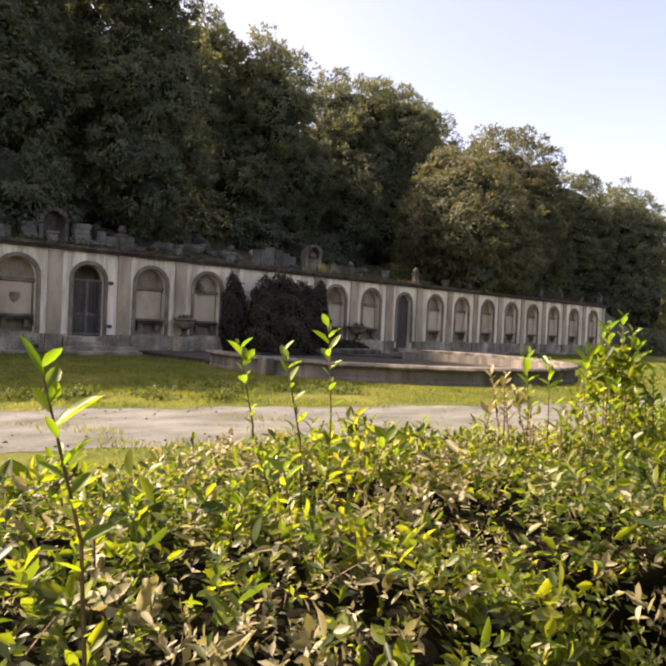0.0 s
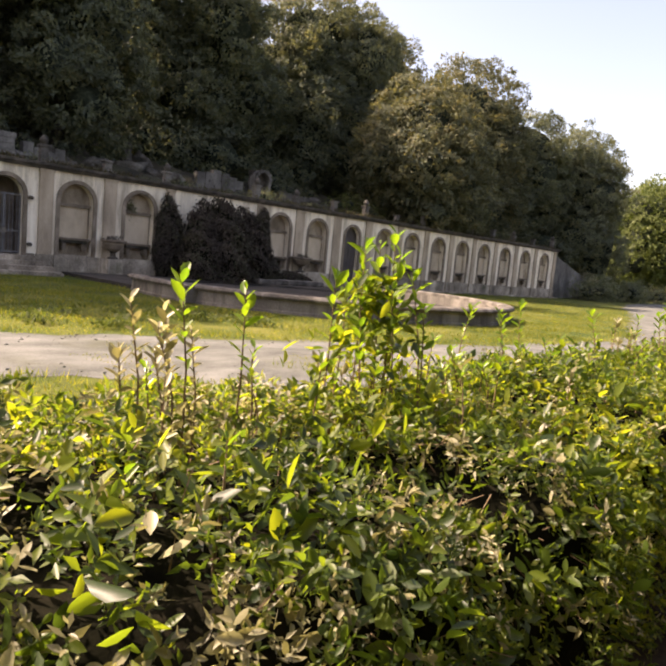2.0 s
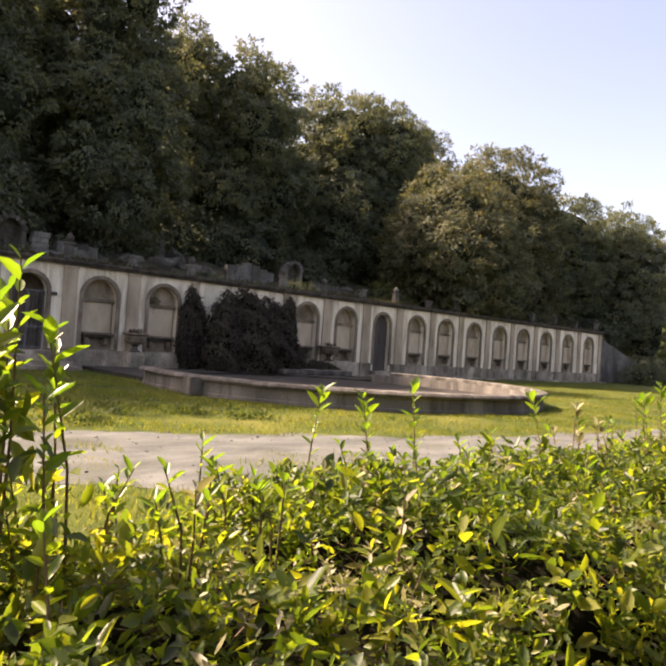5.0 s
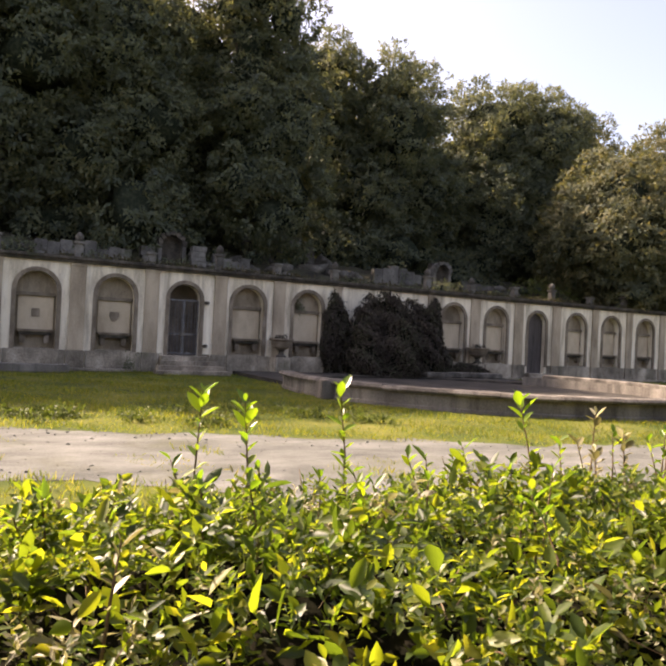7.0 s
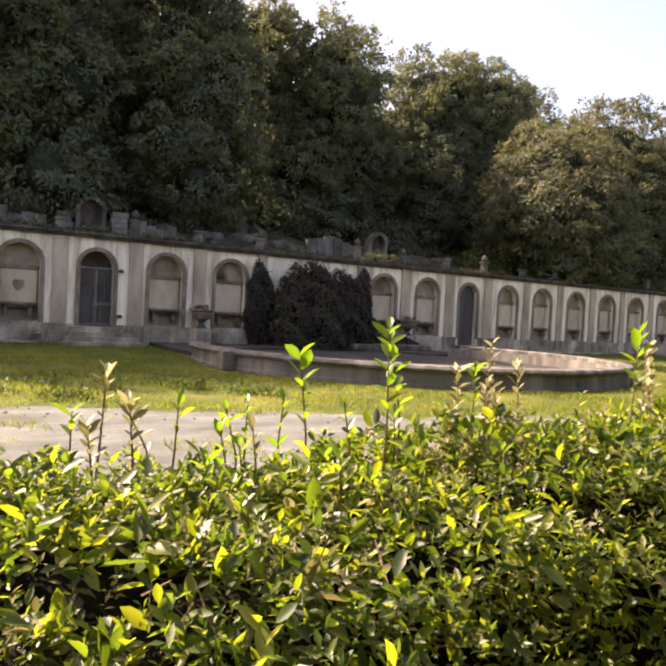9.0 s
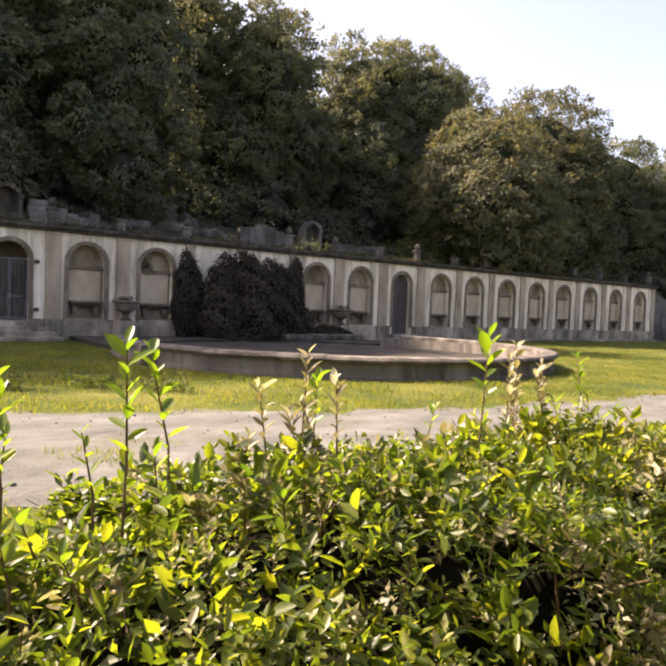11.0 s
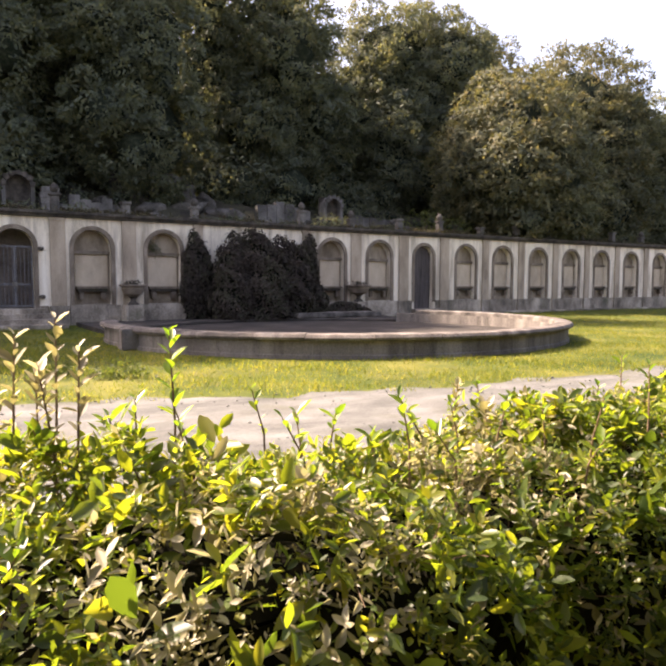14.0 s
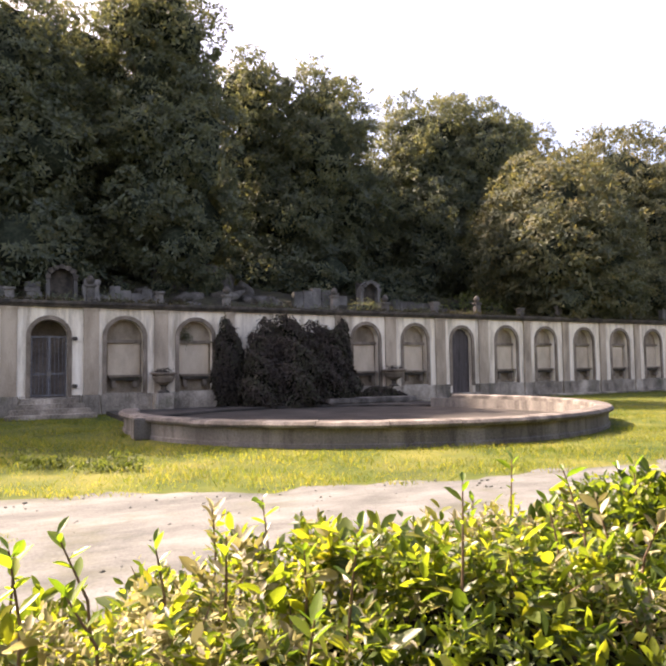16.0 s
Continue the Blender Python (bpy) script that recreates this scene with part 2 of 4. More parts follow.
def tube(bm, pts, radii, sides=6):
    rings = []
    for i, p in enumerate(pts):
        d = (Vector(pts[min(i + 1, len(pts) - 1)]) - Vector(pts[max(i - 1, 0)])).normalized()
        u = d.orthogonal().normalized()
        w = d.cross(u)
        rings.append([bm.verts.new(Vector(p) + (u * math.cos(a) + w * math.sin(a)) * radii[i]) for a in (math.tau * k / sides for k in range(sides))])
    for a, b in zip(rings, rings[1:]):
        for k in range(sides):
            bm.faces.new((a[k], a[(k + 1) % sides], b[(k + 1) % sides], b[k]))
    bm.faces.new(rings[0][::-1])
    bm.faces.new(rings[-1])
    return bm


def arch_curve(cx, r, zs, zb, steps=14):
    """The outline of an arched opening, from its lower left corner over the crown to its lower right one."""
    pts = [(cx - r, zb), (cx - r, zs)]
    pts += [(cx - r * math.cos(math.pi * k / steps), zs + r * math.sin(math.pi * k / steps)) for k in range(1, steps)]
    return pts + [(cx + r, zs), (cx + r, zb)]


def arch_bay(bm, x0, x1, z0, z1, cx, r, zs, zb, y0, y1):
    """A piece of wall from x0 to x1 with an arched opening cut through it."""
    inner = arch_curve(cx, r, zs, zb)
    outer = []
    for i, (x, z) in enumerate(inner):
        if i < 2:
            outer.append((x0, z))
        elif i >= len(inner) - 2:
            outer.append((x1, z))
        else:
            f = (i - 1) / (len(inner) - 3)
            outer.append((x0 if f < 0.25 else x1 if f > 0.75 else x0 + (x1 - x0) * (f - 0.25) * 2, zs + (z1 - zs) * min(1, f * 4, (1 - f) * 4)))
    def sheet(y):
        a = [bm.verts.new((x, y, z)) for x, z in inner]
        b = [bm.verts.new((x, y, z)) for x, z in outer]
        for i in range(len(a) - 1):
            bm.faces.new((a[i], a[i + 1], b[i + 1], b[i]))
        lo = [bm.verts.new((x0, y, z0)), bm.verts.new((x1, y, z0))]
        bm.faces.new((lo[0], lo[1], b[-1], a[-1], a[0], b[0]))
        return a
    f, k = sheet(y0), sheet(y1)
    for i in range(len(f) - 1):
        bm.faces.new((f[i], f[i + 1], k[i + 1], k[i]))
    bm.faces.new((f[-1], f[0], k[0], k[-1]))


def arch_ring(bm, cx, r, w, zs, zb, y0, y1):
    """A moulded band of width w round an arched opening."""
    a, b = arch_curve(cx, r, zs, zb), arch_curve(cx, r + w, zs, zb)
    rows = [[bm.verts.new((x, y, z)) for x, z in c] for c, y in ((a, y1), (a, y0), (b, y0), (b, y1))]
    for p, q in zip(rows, rows[1:] + rows[:1]):
        for i in range(len(p) - 1):
            bm.faces.new((p[i], p[i + 1], q[i + 1], q[i]))
    for e in (0, -1):
        bm.faces.new([row[e] for row in rows])


def leaves(rng, centre, ahead, up, length, width, detail=False, fold=0.25, curl=0.15):
    """Corners and triangles of leaves: each lies at centre, points ahead, faces up, and is folded along its rib."""
    n = len(centre)
    ahead = ahead / np.linalg.norm(ahead, axis=1, keepdims=True).clip(1e-6)
    side = np.cross(ahead, up)
    side /= np.linalg.norm(side, axis=1, keepdims=True).clip(1e-6)
    nrm = np.cross(side, ahead)
    if detail:
        shape = [(0, 0, 0), (0.2, 0.31, 0.7), (0.46, 0.5, 1), (0.76, 0.37, 0.8), (1, 0, 0), (0.76, -0.37, 0.8), (0.46, -0.5, 1), (0.2, -0.31, 0.7)]
        tri = [(0, 2, 1), (0, 3, 2), (0, 4, 3), (0, 7, 6), (0, 6, 5), (0, 5, 4)]
    elif detail is None:
        shape = [(0, 0.3, 0), (1, 0, 1), (0.1, -0.5, 0)]
        tri = [(0, 2, 1)]
    else:
        shape = [(0, 0, 0), (0.5, 0.5, 1), (1, 0, 0), (0.5, -0.5, 1)]
        tri = [(0, 2, 1), (0, 3, 2)]
    bend = rng.uniform(-curl, curl * 1.6, n)
    v = np.empty((n, len(shape), 3), np.float32)
    for i, (a, s, h) in enumerate(shape):
        lift = h * fold * width - bend * a * a * length
        v[:, i] = centre + ahead * (a * length)[:, None] + side * (s * width)[:, None] + nrm * lift[:, None]
    f = (np.arange(n)[:, None, None] * len(shape) + np.array(tri)[None]).reshape(-1, 3)
    return v.reshape(-1, 3), f


def blob(rng, centre, radius, rough=0.18, steps=24):
    """A lumpy closed body: corners and triangles."""
    a, b = np.meshgrid(np.linspace(0, math.tau, steps, endpoint=False), np.linspace(0.02, math.pi - 0.02, steps // 2), indexing="ij")
    d = np.stack([np.cos(a) * np.sin(b), np.sin(a) * np.sin(b), np.cos(b)], -1)
    ph = rng.uniform(0, 6.28, (6, 3))
    k = sum(np.sin(d @ rng.normal(0, 3.2, 3) + ph[i, 0]) for i in range(6)) / 6
    v = centre + d * (1 + rough * k[..., None]) * np.asarray(radius)
    h = steps // 2
    idx = np.arange(steps * h).reshape(steps, h)
    p, q = idx, np.roll(idx, -1, 0)
    f = np.concatenate([np.stack([p[:, :-1], q[:, :-1], q[:, 1:]], -1).reshape(-1, 3), np.stack([p[:, :-1], q[:, 1:], p[:, 1:]], -1).reshape(-1, 3)])
    return v.reshape(-1, 3), f


def joined(pieces):
    v, f, n = [], [], 0
    for a, b in pieces:
        v.append(a)
        f.append(b + n)
        n += len(a)
    return np.concatenate(v), np.concatenate(f)


# ---------------------------------------------------------------- ground
BX, BY, BR = 6.0, -8.7, 6.8    # the fountain basin's centre and radius


def path_far(x):
    """The line along which the lawn meets the gravel path."""
    return float(np.interp(x, [-60, -14, -8, -4, -1.5, 1, 4, 8, 11, 15, 22, 30, 36, 50, 60, 120], [-14, -14.0, -14.9, -16.3, -17.3, -18.1, -18.5, -18.7, -18.2, -16.5, -14.2, -11.2, -8.5, -4, -2.4, 1]))


def path_near(x):
    return float(np.interp(x, [-60, -14, -8, -6.8, -5, -3, 2, 10, 30, 60, 120], [-17.4, -17.6, -18.3, -19.2, -20.5, -21.5, -22.2, -22.6, -22.8, -23, -24]))


def build_ground():
    bm = bmesh.new()
    rings = []
    for r in (BR - 0.2, 12, 40, 200, 1500):
        rings.append([bm.verts.new((BX + r * math.cos(a), BY + r * math.sin(a), 0)) for a in (math.tau * k / 72 for k in range(72))])
    for p, q in zip(rings, rings[1:]):
        for k in range(72):
            bm.faces.new((p[k], q[k], q[(k + 1) % 72], p[(k + 1) % 72]))
    tagged(part("ground", bm, "grass"), "short yellow-green lawn around the fountain", "ground", kind="structure")
    rng = np.random.default_rng(3)
    xs = np.arange(-60, 118, 0.25)
    bm = bmesh.new()
    rows = []
    for x in xs:
        j = 0.16 * math.sin(x * 2.1) + 0.1 * math.sin(x * 5.3 + 1)
        a, b = path_far(x) + j + rng.normal(0, 0.05), path_near(x) - j + rng.normal(0, 0.06)
        rows.append([bm.verts.new((x, b + (a - b) * k / 4, 0.006 + (0.02 if 0 < k < 4 else 0))) for k in range(5)])
    for p, q in zip(rows, rows[1:]):
        for k in range(4):
            bm.faces.new((p[k], q[k], q[k + 1], p[k + 1]))
    tagged(part("path", bm, "gravel"), "pale dusty gravel path beside the lawn", "path", kind="structure")


def build_soil():
    """The bare strip in which the hedge is rooted, darkened to deepen its shade."""
    rng = np.random.default_rng(9)
    bm = bmesh.new()
    rows = []
    for x in np.arange(-30, 60, 0.2):
        a, b = -25.32 + 0.07 * math.sin(x * 3.1) + rng.normal(0, 0.03), -23.45 + 0.06 * math.sin(x * 2.3) + rng.normal(0, 0.03)
        rows.append([bm.verts.new((x, a + (b - a) * k / 5, 0.006 + (0.03 + rng.uniform(0, 0.02) if 0 < k < 5 else 0))) for k in range(6)])
    for p, q in zip(rows, rows[1:]):
        for k in range(5):
            bm.faces.new((p[k], q[k], q[k + 1], p[k + 1]))
    tagged(part("hedge_bed", bm, "soil"), "bare soil and leaf litter under the hedge, darkened for its shade", "soil", kind="structure")


build_ground()
build_soil()

# ---------------------------------------------------------------- the wall of niches
WALL_TOP, CORNICE_TOP, DADO = 3.98, 4.2, 0.74
BAYS = [(-15.7, "niche"), (-13.0, "niche"), (-10.25, "niche"), (-7.5, "square"), (-4.75, "shield"), (-2.1, "gate"), (0.56, "niche"), (3.3, "niche"),
        (11.2, "niche"), (13.92, "niche"), (16.7, "gate"), (19.6, "niche"), (22.35, "niche"), (25.25, "niche"), (28.15, "niche"), (31.05, "niche"),
        (34.1, "niche"), (37.3, "niche"), (40.6, "niche")]
PILASTERS = [-17.1, -14.35, -11.6, -8.9, -6.12, -3.42, -0.66, 1.92, 4.72, 9.8, 12.52, 15.38, 18.05, 21.0, 23.8, 26.7, 29.6, 32.6, 35.7, 38.95, 42.4]
WALL_X0, WALL_X1 = -18.5, 42.75


def build_wall():
    bm = bmesh.new()
    edges = [WALL_X0] + [(a[0] + b[0]) / 2 for a, b in zip(BAYS, BAYS[1:])] + [WALL_X1]
    for i, (cx, kind) in enumerate(BAYS):
        x0, x1 = edges[i], edges[i + 1]
        if cx == 3.3:
            x1 = 4.72
        if cx == 11.2:
            x0 = 9.8
        r = 0.62 if kind == "gate" else 0.68
        arch_bay(bm, x0, x1, 0, WALL_TOP, cx, r, 2.9, 0.3 if cx == 16.7 else 0.66 if kind == "gate" else DADO, 0.0, 0.42)
    box(bm, 4.72, 9.8, 0.0, 0.42, 0, WALL_TOP)
    wall = tagged(part("wall_north", bm, "plaster"), "long weathered white plaster garden wall with arched niches", "wall", kind="structure")
    for i, (cx, kind) in enumerate(BAYS):
        if kind == "gate":
            continue
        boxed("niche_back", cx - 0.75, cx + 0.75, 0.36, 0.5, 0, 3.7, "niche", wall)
    bm = bmesh.new()
    box(bm, WALL_X0, -2.9, 0.5, 0.9, 0, WALL_TOP)
    box(bm, -1.3, 15.9, 0.5, 0.9, 0, WALL_TOP)
    box(bm, 17.5, WALL_X1, 0.5, 0.9, 0, WALL_TOP)
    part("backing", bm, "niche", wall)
    for cx in PILASTERS:
        w = 0.27 if cx < 12 else 0.3 if cx < 18.5 else 0.24
        if cx in (4.72, 9.8):
            w = 0.2
        pil = part("pilaster", box(bmesh.new(), cx - w, cx + w, -0.075, 0.002, DADO, WALL_TOP - 0.003, 0.012), "pilaster", wall)
        boxed("pilaster_base", cx - w - 0.05, cx + w + 0.05, -0.12, 0.003, 0.0, DADO - 0.002, "dado", pil, 0.015)
        boxed("pilaster_cap", cx - w - 0.03, cx + w + 0.03, -0.1, 0.003, WALL_TOP - 0.12, WALL_TOP - 0.004, "pilaster", pil, 0.012)
    for i, (cx, kind) in enumerate(BAYS):
        bm = bmesh.new()
        r = 0.62 if kind == "gate" else 0.68
        arch_ring(bm, cx, r - 0.003, 0.15, 2.9, 0.66 if kind == "gate" else DADO, -0.045, 0.05)
        part("archivolt", bm, "surround", wall)
        left, right = max(p for p in PILASTERS if p < cx) + 0.36, min(p for p in PILASTERS if p > cx) - 0.36
        if kind == "gate":
            boxed("plinth", left, cx - 0.78, -0.05, 0.003, 0.0, DADO, "dado", wall, 0.012)
            boxed("plinth", cx + 0.78, right, -0.05, 0.003, 0.0, DADO, "dado", wall, 0.012)
            continue
        boxed("plinth", left, right, -0.05, 0.003, 0.0, DADO, "dado", wall, 0.012)
        back = boxed("niche_panel", cx - 0.6, cx + 0.6, 0.3, 0.362, 1.45, 2.67, "panel", wall, 0.01, "beige plaster panel in a niche")
        boxed("lintel", cx - 0.677, cx + 0.677, 0.2, 0.365, 2.67, 2.8, "surround", back, 0.02)
        boxed("shelf", cx - 0.62, cx + 0.62, 0.02, 0.362, 1.36, 1.45, "surround", back, 0.025)
        boxed("shelf_moulding", cx - 0.55, cx + 0.55, 0.08, 0.362, 1.24, 1.362, "cornice", back, 0.03)
        for sx in (-0.4, 0.4):
            boxed("corbel", cx + sx - 0.09, cx + sx + 0.09, 0.1, 0.362, 0.95, 1.242, "surround", back, 0.03)
        boxed("niche_floor", cx - 0.677, cx + 0.677, 0.0, 0.36, DADO - 0.02, DADO + 0.03, "dado", back)
        if kind == "square":
            boxed("emblem", cx - 0.14, cx + 0.14, 0.26, 0.302, 1.9, 2.22, "surround", back, 0.015, "dark square stone plaque")
        if kind == "shield":
            bm = bmesh.new()
            pts = [(-0.17, 2.25), (0.17, 2.25), (0.18, 2.08), (0.1, 1.93), (0, 1.87), (-0.1, 1.93), (-0.18, 2.08)]
            f = [bm.verts.new((cx + x, 0.25, z)) for x, z in pts]
            k = [bm.verts.new((cx + x, 0.302, z)) for x, z in pts]
            bm.faces.new(f)
            bm.faces.new(k)
            for j in range(len(pts)):
                bm.faces.new((f[j], f[(j + 1) % 7], k[(j + 1) % 7], k[j]))
            part("emblem", bm, "surround", back, "dark carved stone shield")
    bm = bmesh.new()
    box(bm, WALL_X0, WALL_X1 + 0.1, -0.16, 0.9, WALL_TOP, WALL_TOP + 0.09, 0.02)
    box(bm, WALL_X0, WALL_X1 + 0.16, -0.25, 0.9, WALL_TOP + 0.088, CORNICE_TOP, 0.03)
    part("cornice", bm, "cornice", wall, "dark mossy projecting cornice")
    # the lower return wall past the end of the niches
    bm = bmesh.new()
    zs = [(42.76, 3.9), (45, 3.3), (48, 2.5), (52, 1.7)]
    for (xa, za), (xb, zb) in zip(zs, zs[1:]):
        c = [bm.verts.new(p) for p in ((xa, 0.4, 0), (xb, 0.4, 0), (xb, 0.4, zb), (xa, 0.4, za), (xa, 1.0, 0), (xb, 1.0, 0), (xb, 1.0, zb), (xa, 1.0, za))]
        for q in ((0, 1, 2, 3), (4, 5, 6, 7), (3, 2, 6, 7), (0, 3, 7, 4), (1, 2, 6, 5)):
            bm.faces.new([c[k] for k in q])
    tagged(part("wall_end", bm, "ruin"), "sloping bare masonry wall beyond the niches", "wall", kind="structure")
    # unseen wall behind the walk, added to keep sky light off the hedge
    bm = bmesh.new()
    for k in range(30):
        box(bm, -60 + k * 4, -56.02 + k * 4, -29.2, -28.4, 0, 7.0, 0.05)
    tagged(part("sky_block_wall", bm, "earth"), "plain dark wall added unseen behind the walk to block sky light", "wall", kind="structure")
    # kerb along the foot of the wall
    bm = bmesh.new()
    x = WALL_X0
    while x < WALL_X1 - 1:
        if not -4.2 < x < -0.4:
            box(bm, x + 0.01, x + 1.18, -0.62, -0.13, 0.0, 0.1, 0.02)
        x += 1.2
    tagged(part("kerb", bm, "dado"), "low stone kerb along the foot of the wall", "kerb", kind="structure")
    return wall


build_wall()


def build_gate(cx, name):
    gate = tagged(new(name), "closed grey iron gate of upright bars in an arched opening", "gate", kind="structure")
    gate.location = (cx, 0.2, 0.66)
    x0, x1, z0, zs, r = cx - 0.6, cx + 0.6, 0.68, 2.9, 0.6
    bm = bmesh.new()
    for x in (x0, cx - 0.02, x1 - 0.05):
        box(bm, x, x + 0.05, 0.18, 0.23, z0, zs, 0.006)
    for z in (0.72, 1.5, 2.86):
        box(bm, x0, x1, 0.185, 0.225, z, z + 0.05, 0.006)
    part("gate_frame", bm, "iron", gate)
    for k in range(1, 9):
        x = x0 + 1.2 * k / 9
        h = 2.86
        part("bar", tube(bmesh.new(), [(x, 0.205, z0 + 0.05), (x, 0.205, h)], [0.011, 0.011], 6), "iron", gate)
    boxed("lock_plate", cx - 0.1, cx + 0.09, 0.165, 0.182, 1.45, 1.62, "rim", gate, 0.006, "pale metal lock plate")
    bm = bmesh.new()
    for s in (-1, 1):
        box(bm, cx + s * 0.8 - 0.15, cx + s * 0.8 + 0.15, 0.425, 1.1, 0, 3.6)
    box(bm, cx - 0.9, cx + 0.9, 1.1, 1.3, 0, 3.6)
    box(bm, cx - 0.9, cx + 0.9, 0.45, 1.3, 3.6, 3.8)
    box(bm, cx - 0.65, cx + 0.65, 0.02, 1.1, 0.5, 0.66)
    tagged(part("passage", bm, "dark"), "dark vaulted passage behind an iron gate", "passage", kind="structure")
    steps = tagged(new("steps"), "worn stone steps in front of a gate", "steps", kind="structure")
    for k in range(4):
        w, d, z = 0.95 + 0.16 * k, 0.75 + 0.42 * k, 0.66 - 0.165 * k
        boxed("step", cx - w, cx + w, -d, -d + (0.78 if k == 0 else 0.46), 0, z - 0.002 * k, "dado", steps, 0.025)
    for s in (0.86,):
        for z in (1.0, 2.75):
            boxed("hinge_block", cx + s - 0.1, cx + s + 0.1, -0.14, -0.04, z, z + 0.14, "cornice", gate, 0.03, "dark iron hinge block")


build_gate(-2.1, "door_1")


def build_door(cx):
    """A plank door that fills the second arched opening."""
    door = tagged(new("door_2"), "closed dark grey-brown plank door in an arched opening", "door", kind="structure")
    door.location = (cx, 0.25, 0.0)
    for k in range(8):
        x0, x1 = cx - 0.615 + k * 0.154, cx - 0.615 + (k + 1) * 0.154
        h = 2.9 + math.sqrt(max(0.0, 0.62 ** 2 - (abs((x0 + x1) / 2 - cx)) ** 2)) - 0.01
        boxed("plank", x0 + 0.003, x1 - 0.003, 0.25, 0.29, 0.3, h, "door", door, 0.006)
    for z in (1.0, 2.4):
        boxed("batten", cx - 0.6, cx + 0.6, 0.222, 0.25, z, z + 0.12, "door", door, 0.008)
    part("ring_handle", tube(bmesh.new(), [(cx + 0.42, 0.2, 1.62), (cx + 0.42, 0.2, 1.78)], [0.012, 0.012], 8), "iron", door, "dark iron pull handle")
    boxed("backing", cx - 0.65, cx + 0.65, 0.295, 0.5, 0, 3.6, "dark", door)
    steps = tagged(new("steps"), "low worn stone steps before a plank door", "steps", kind="structure")
    for k in range(2):
        boxed("step", cx - 0.8 - 0.15 * k, cx + 0.8 + 0.15 * k, -0.45 - 0.4 * k, 0.05 if k == 0 else -0.4, 0, 0.32 - 0.16 * k, "dado", steps, 0.025)


build_door(16.7)
tagged(boxed("stone_block", -9.4, -6.4, -1.9, -1.1, 0, 0.28, "basin", None, 0.04), "long low grey stone block on the grass by the wall", "stone block")


# ---------------------------------------------------------------- fountain basin


def ring_piece(bm, a0, a1, prof, steps=4):
    """A solid bent piece of a ring between two angles; prof: (radius, height) closed outline."""
    rows = []
    for k in range(steps + 1):
        a = a0 + (a1 - a0) * k / steps
        rows.append([bm.verts.new((BX + r * math.cos(a), BY + r * math.sin(a), z)) for r, z in prof])
    n = len(prof)
    for p, q in zip(rows, rows[1:]):
        for i in range(n):
            bm.faces.new((p[i], p[(i + 1) % n], q[(i + 1) % n], q[i]))
    bm.faces.new(rows[0][::-1])
    bm.faces.new(rows[-1])
    return bm


def build_basin():
    basin = tagged(new("fountain_basin"), "large round dry stone fountain basin on the lawn", "fountain")
    basin.location = (BX, BY, 0)
    rng = np.random.default_rng(8)
    n = 40
    for k in range(n):
        a0, a1 = math.tau * k / n, math.tau * (k + 1) / n
        if 0.62 < a0 < 2.7:
            continue
        g, o = 0.0004, rng.uniform(-0.008, 0.008)
        prof = [(BR - 0.38, -0.5), (BR + o, -0.5), (BR + o, 0.08), (BR - 0.03 + o, 0.1), (BR - 0.03 + o, 0.39), (BR - 0.38, 0.39)]
        part("wall_block", ring_piece(bmesh.new(), a0 + g, a1 - g, prof), "basin", basin)
    m = 30
    for k in range(m):
        a0, a1 = math.tau * (k + 0.4) / m, math.tau * (k + 1.4) / m
        if 0.5 < a0 < 2.6:
            continue
        o, z = rng.uniform(-0.012, 0.012), rng.uniform(-0.008, 0.008)
        prof = [(BR - 0.38, 0.39), (BR + 0.02 + o, 0.39), (BR + 0.09 + o, 0.41 + z), (BR + 0.11 + o, 0.46 + z), (BR + 0.06 + o, 0.515 + z), (BR - 0.0, 0.53 + z), (BR - 0.33, 0.53 + z), (BR - 0.38, 0.50 + z)]
        part("rim_stone", ring_piece(bmesh.new(), a0 + 0.001, a1 - 0.001, prof, 5), "rim", basin)
    bm = bmesh.new()
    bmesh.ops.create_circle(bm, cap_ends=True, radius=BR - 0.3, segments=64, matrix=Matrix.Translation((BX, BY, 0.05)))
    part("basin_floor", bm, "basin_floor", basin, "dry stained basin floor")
    bm = bmesh.new()
    rows = []
    for k in range(65):
        x = -0.2 + 12.8 * k / 64
        y = max(-6.0, BY + math.sqrt(max(0.0, (BR - 0.28) ** 2 - (x - BX) ** 2)))
        rows.append([bm.verts.new(p) for p in ((x, y, -0.5), (x, y, 0.1), (x, y + 0.05, 0.14), (x, -0.64, 0.14), (x, -0.64, -0.5))])
    for p, q in zip(rows, rows[1:]):
        for k in range(4):
            bm.faces.new((p[k], q[k], q[k + 1], p[k + 1]))
    bm.faces.new(rows[0][::-1])
    bm.faces.new(rows[-1])
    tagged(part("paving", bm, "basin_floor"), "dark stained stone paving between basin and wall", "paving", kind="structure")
    for a in (math.radians(193), math.radians(347)):
        x, y = BX + (BR + 0.05) * math.cos(a), BY + (BR + 0.05) * math.sin(a)
        part("buttress", box(bmesh.new(), x - 0.24, x + 0.24, y - 0.22, y + 0.22, 0, 0.5, 0.03), "basin", basin)
    return basin


build_basin()
tagged(boxed("stone_ledge", 8.0, 12.2, -2.6, -1.3, 0.14, 0.36, "rim", None, 0.05), "low pale stone ledge between the wall and the basin", "stone ledge")


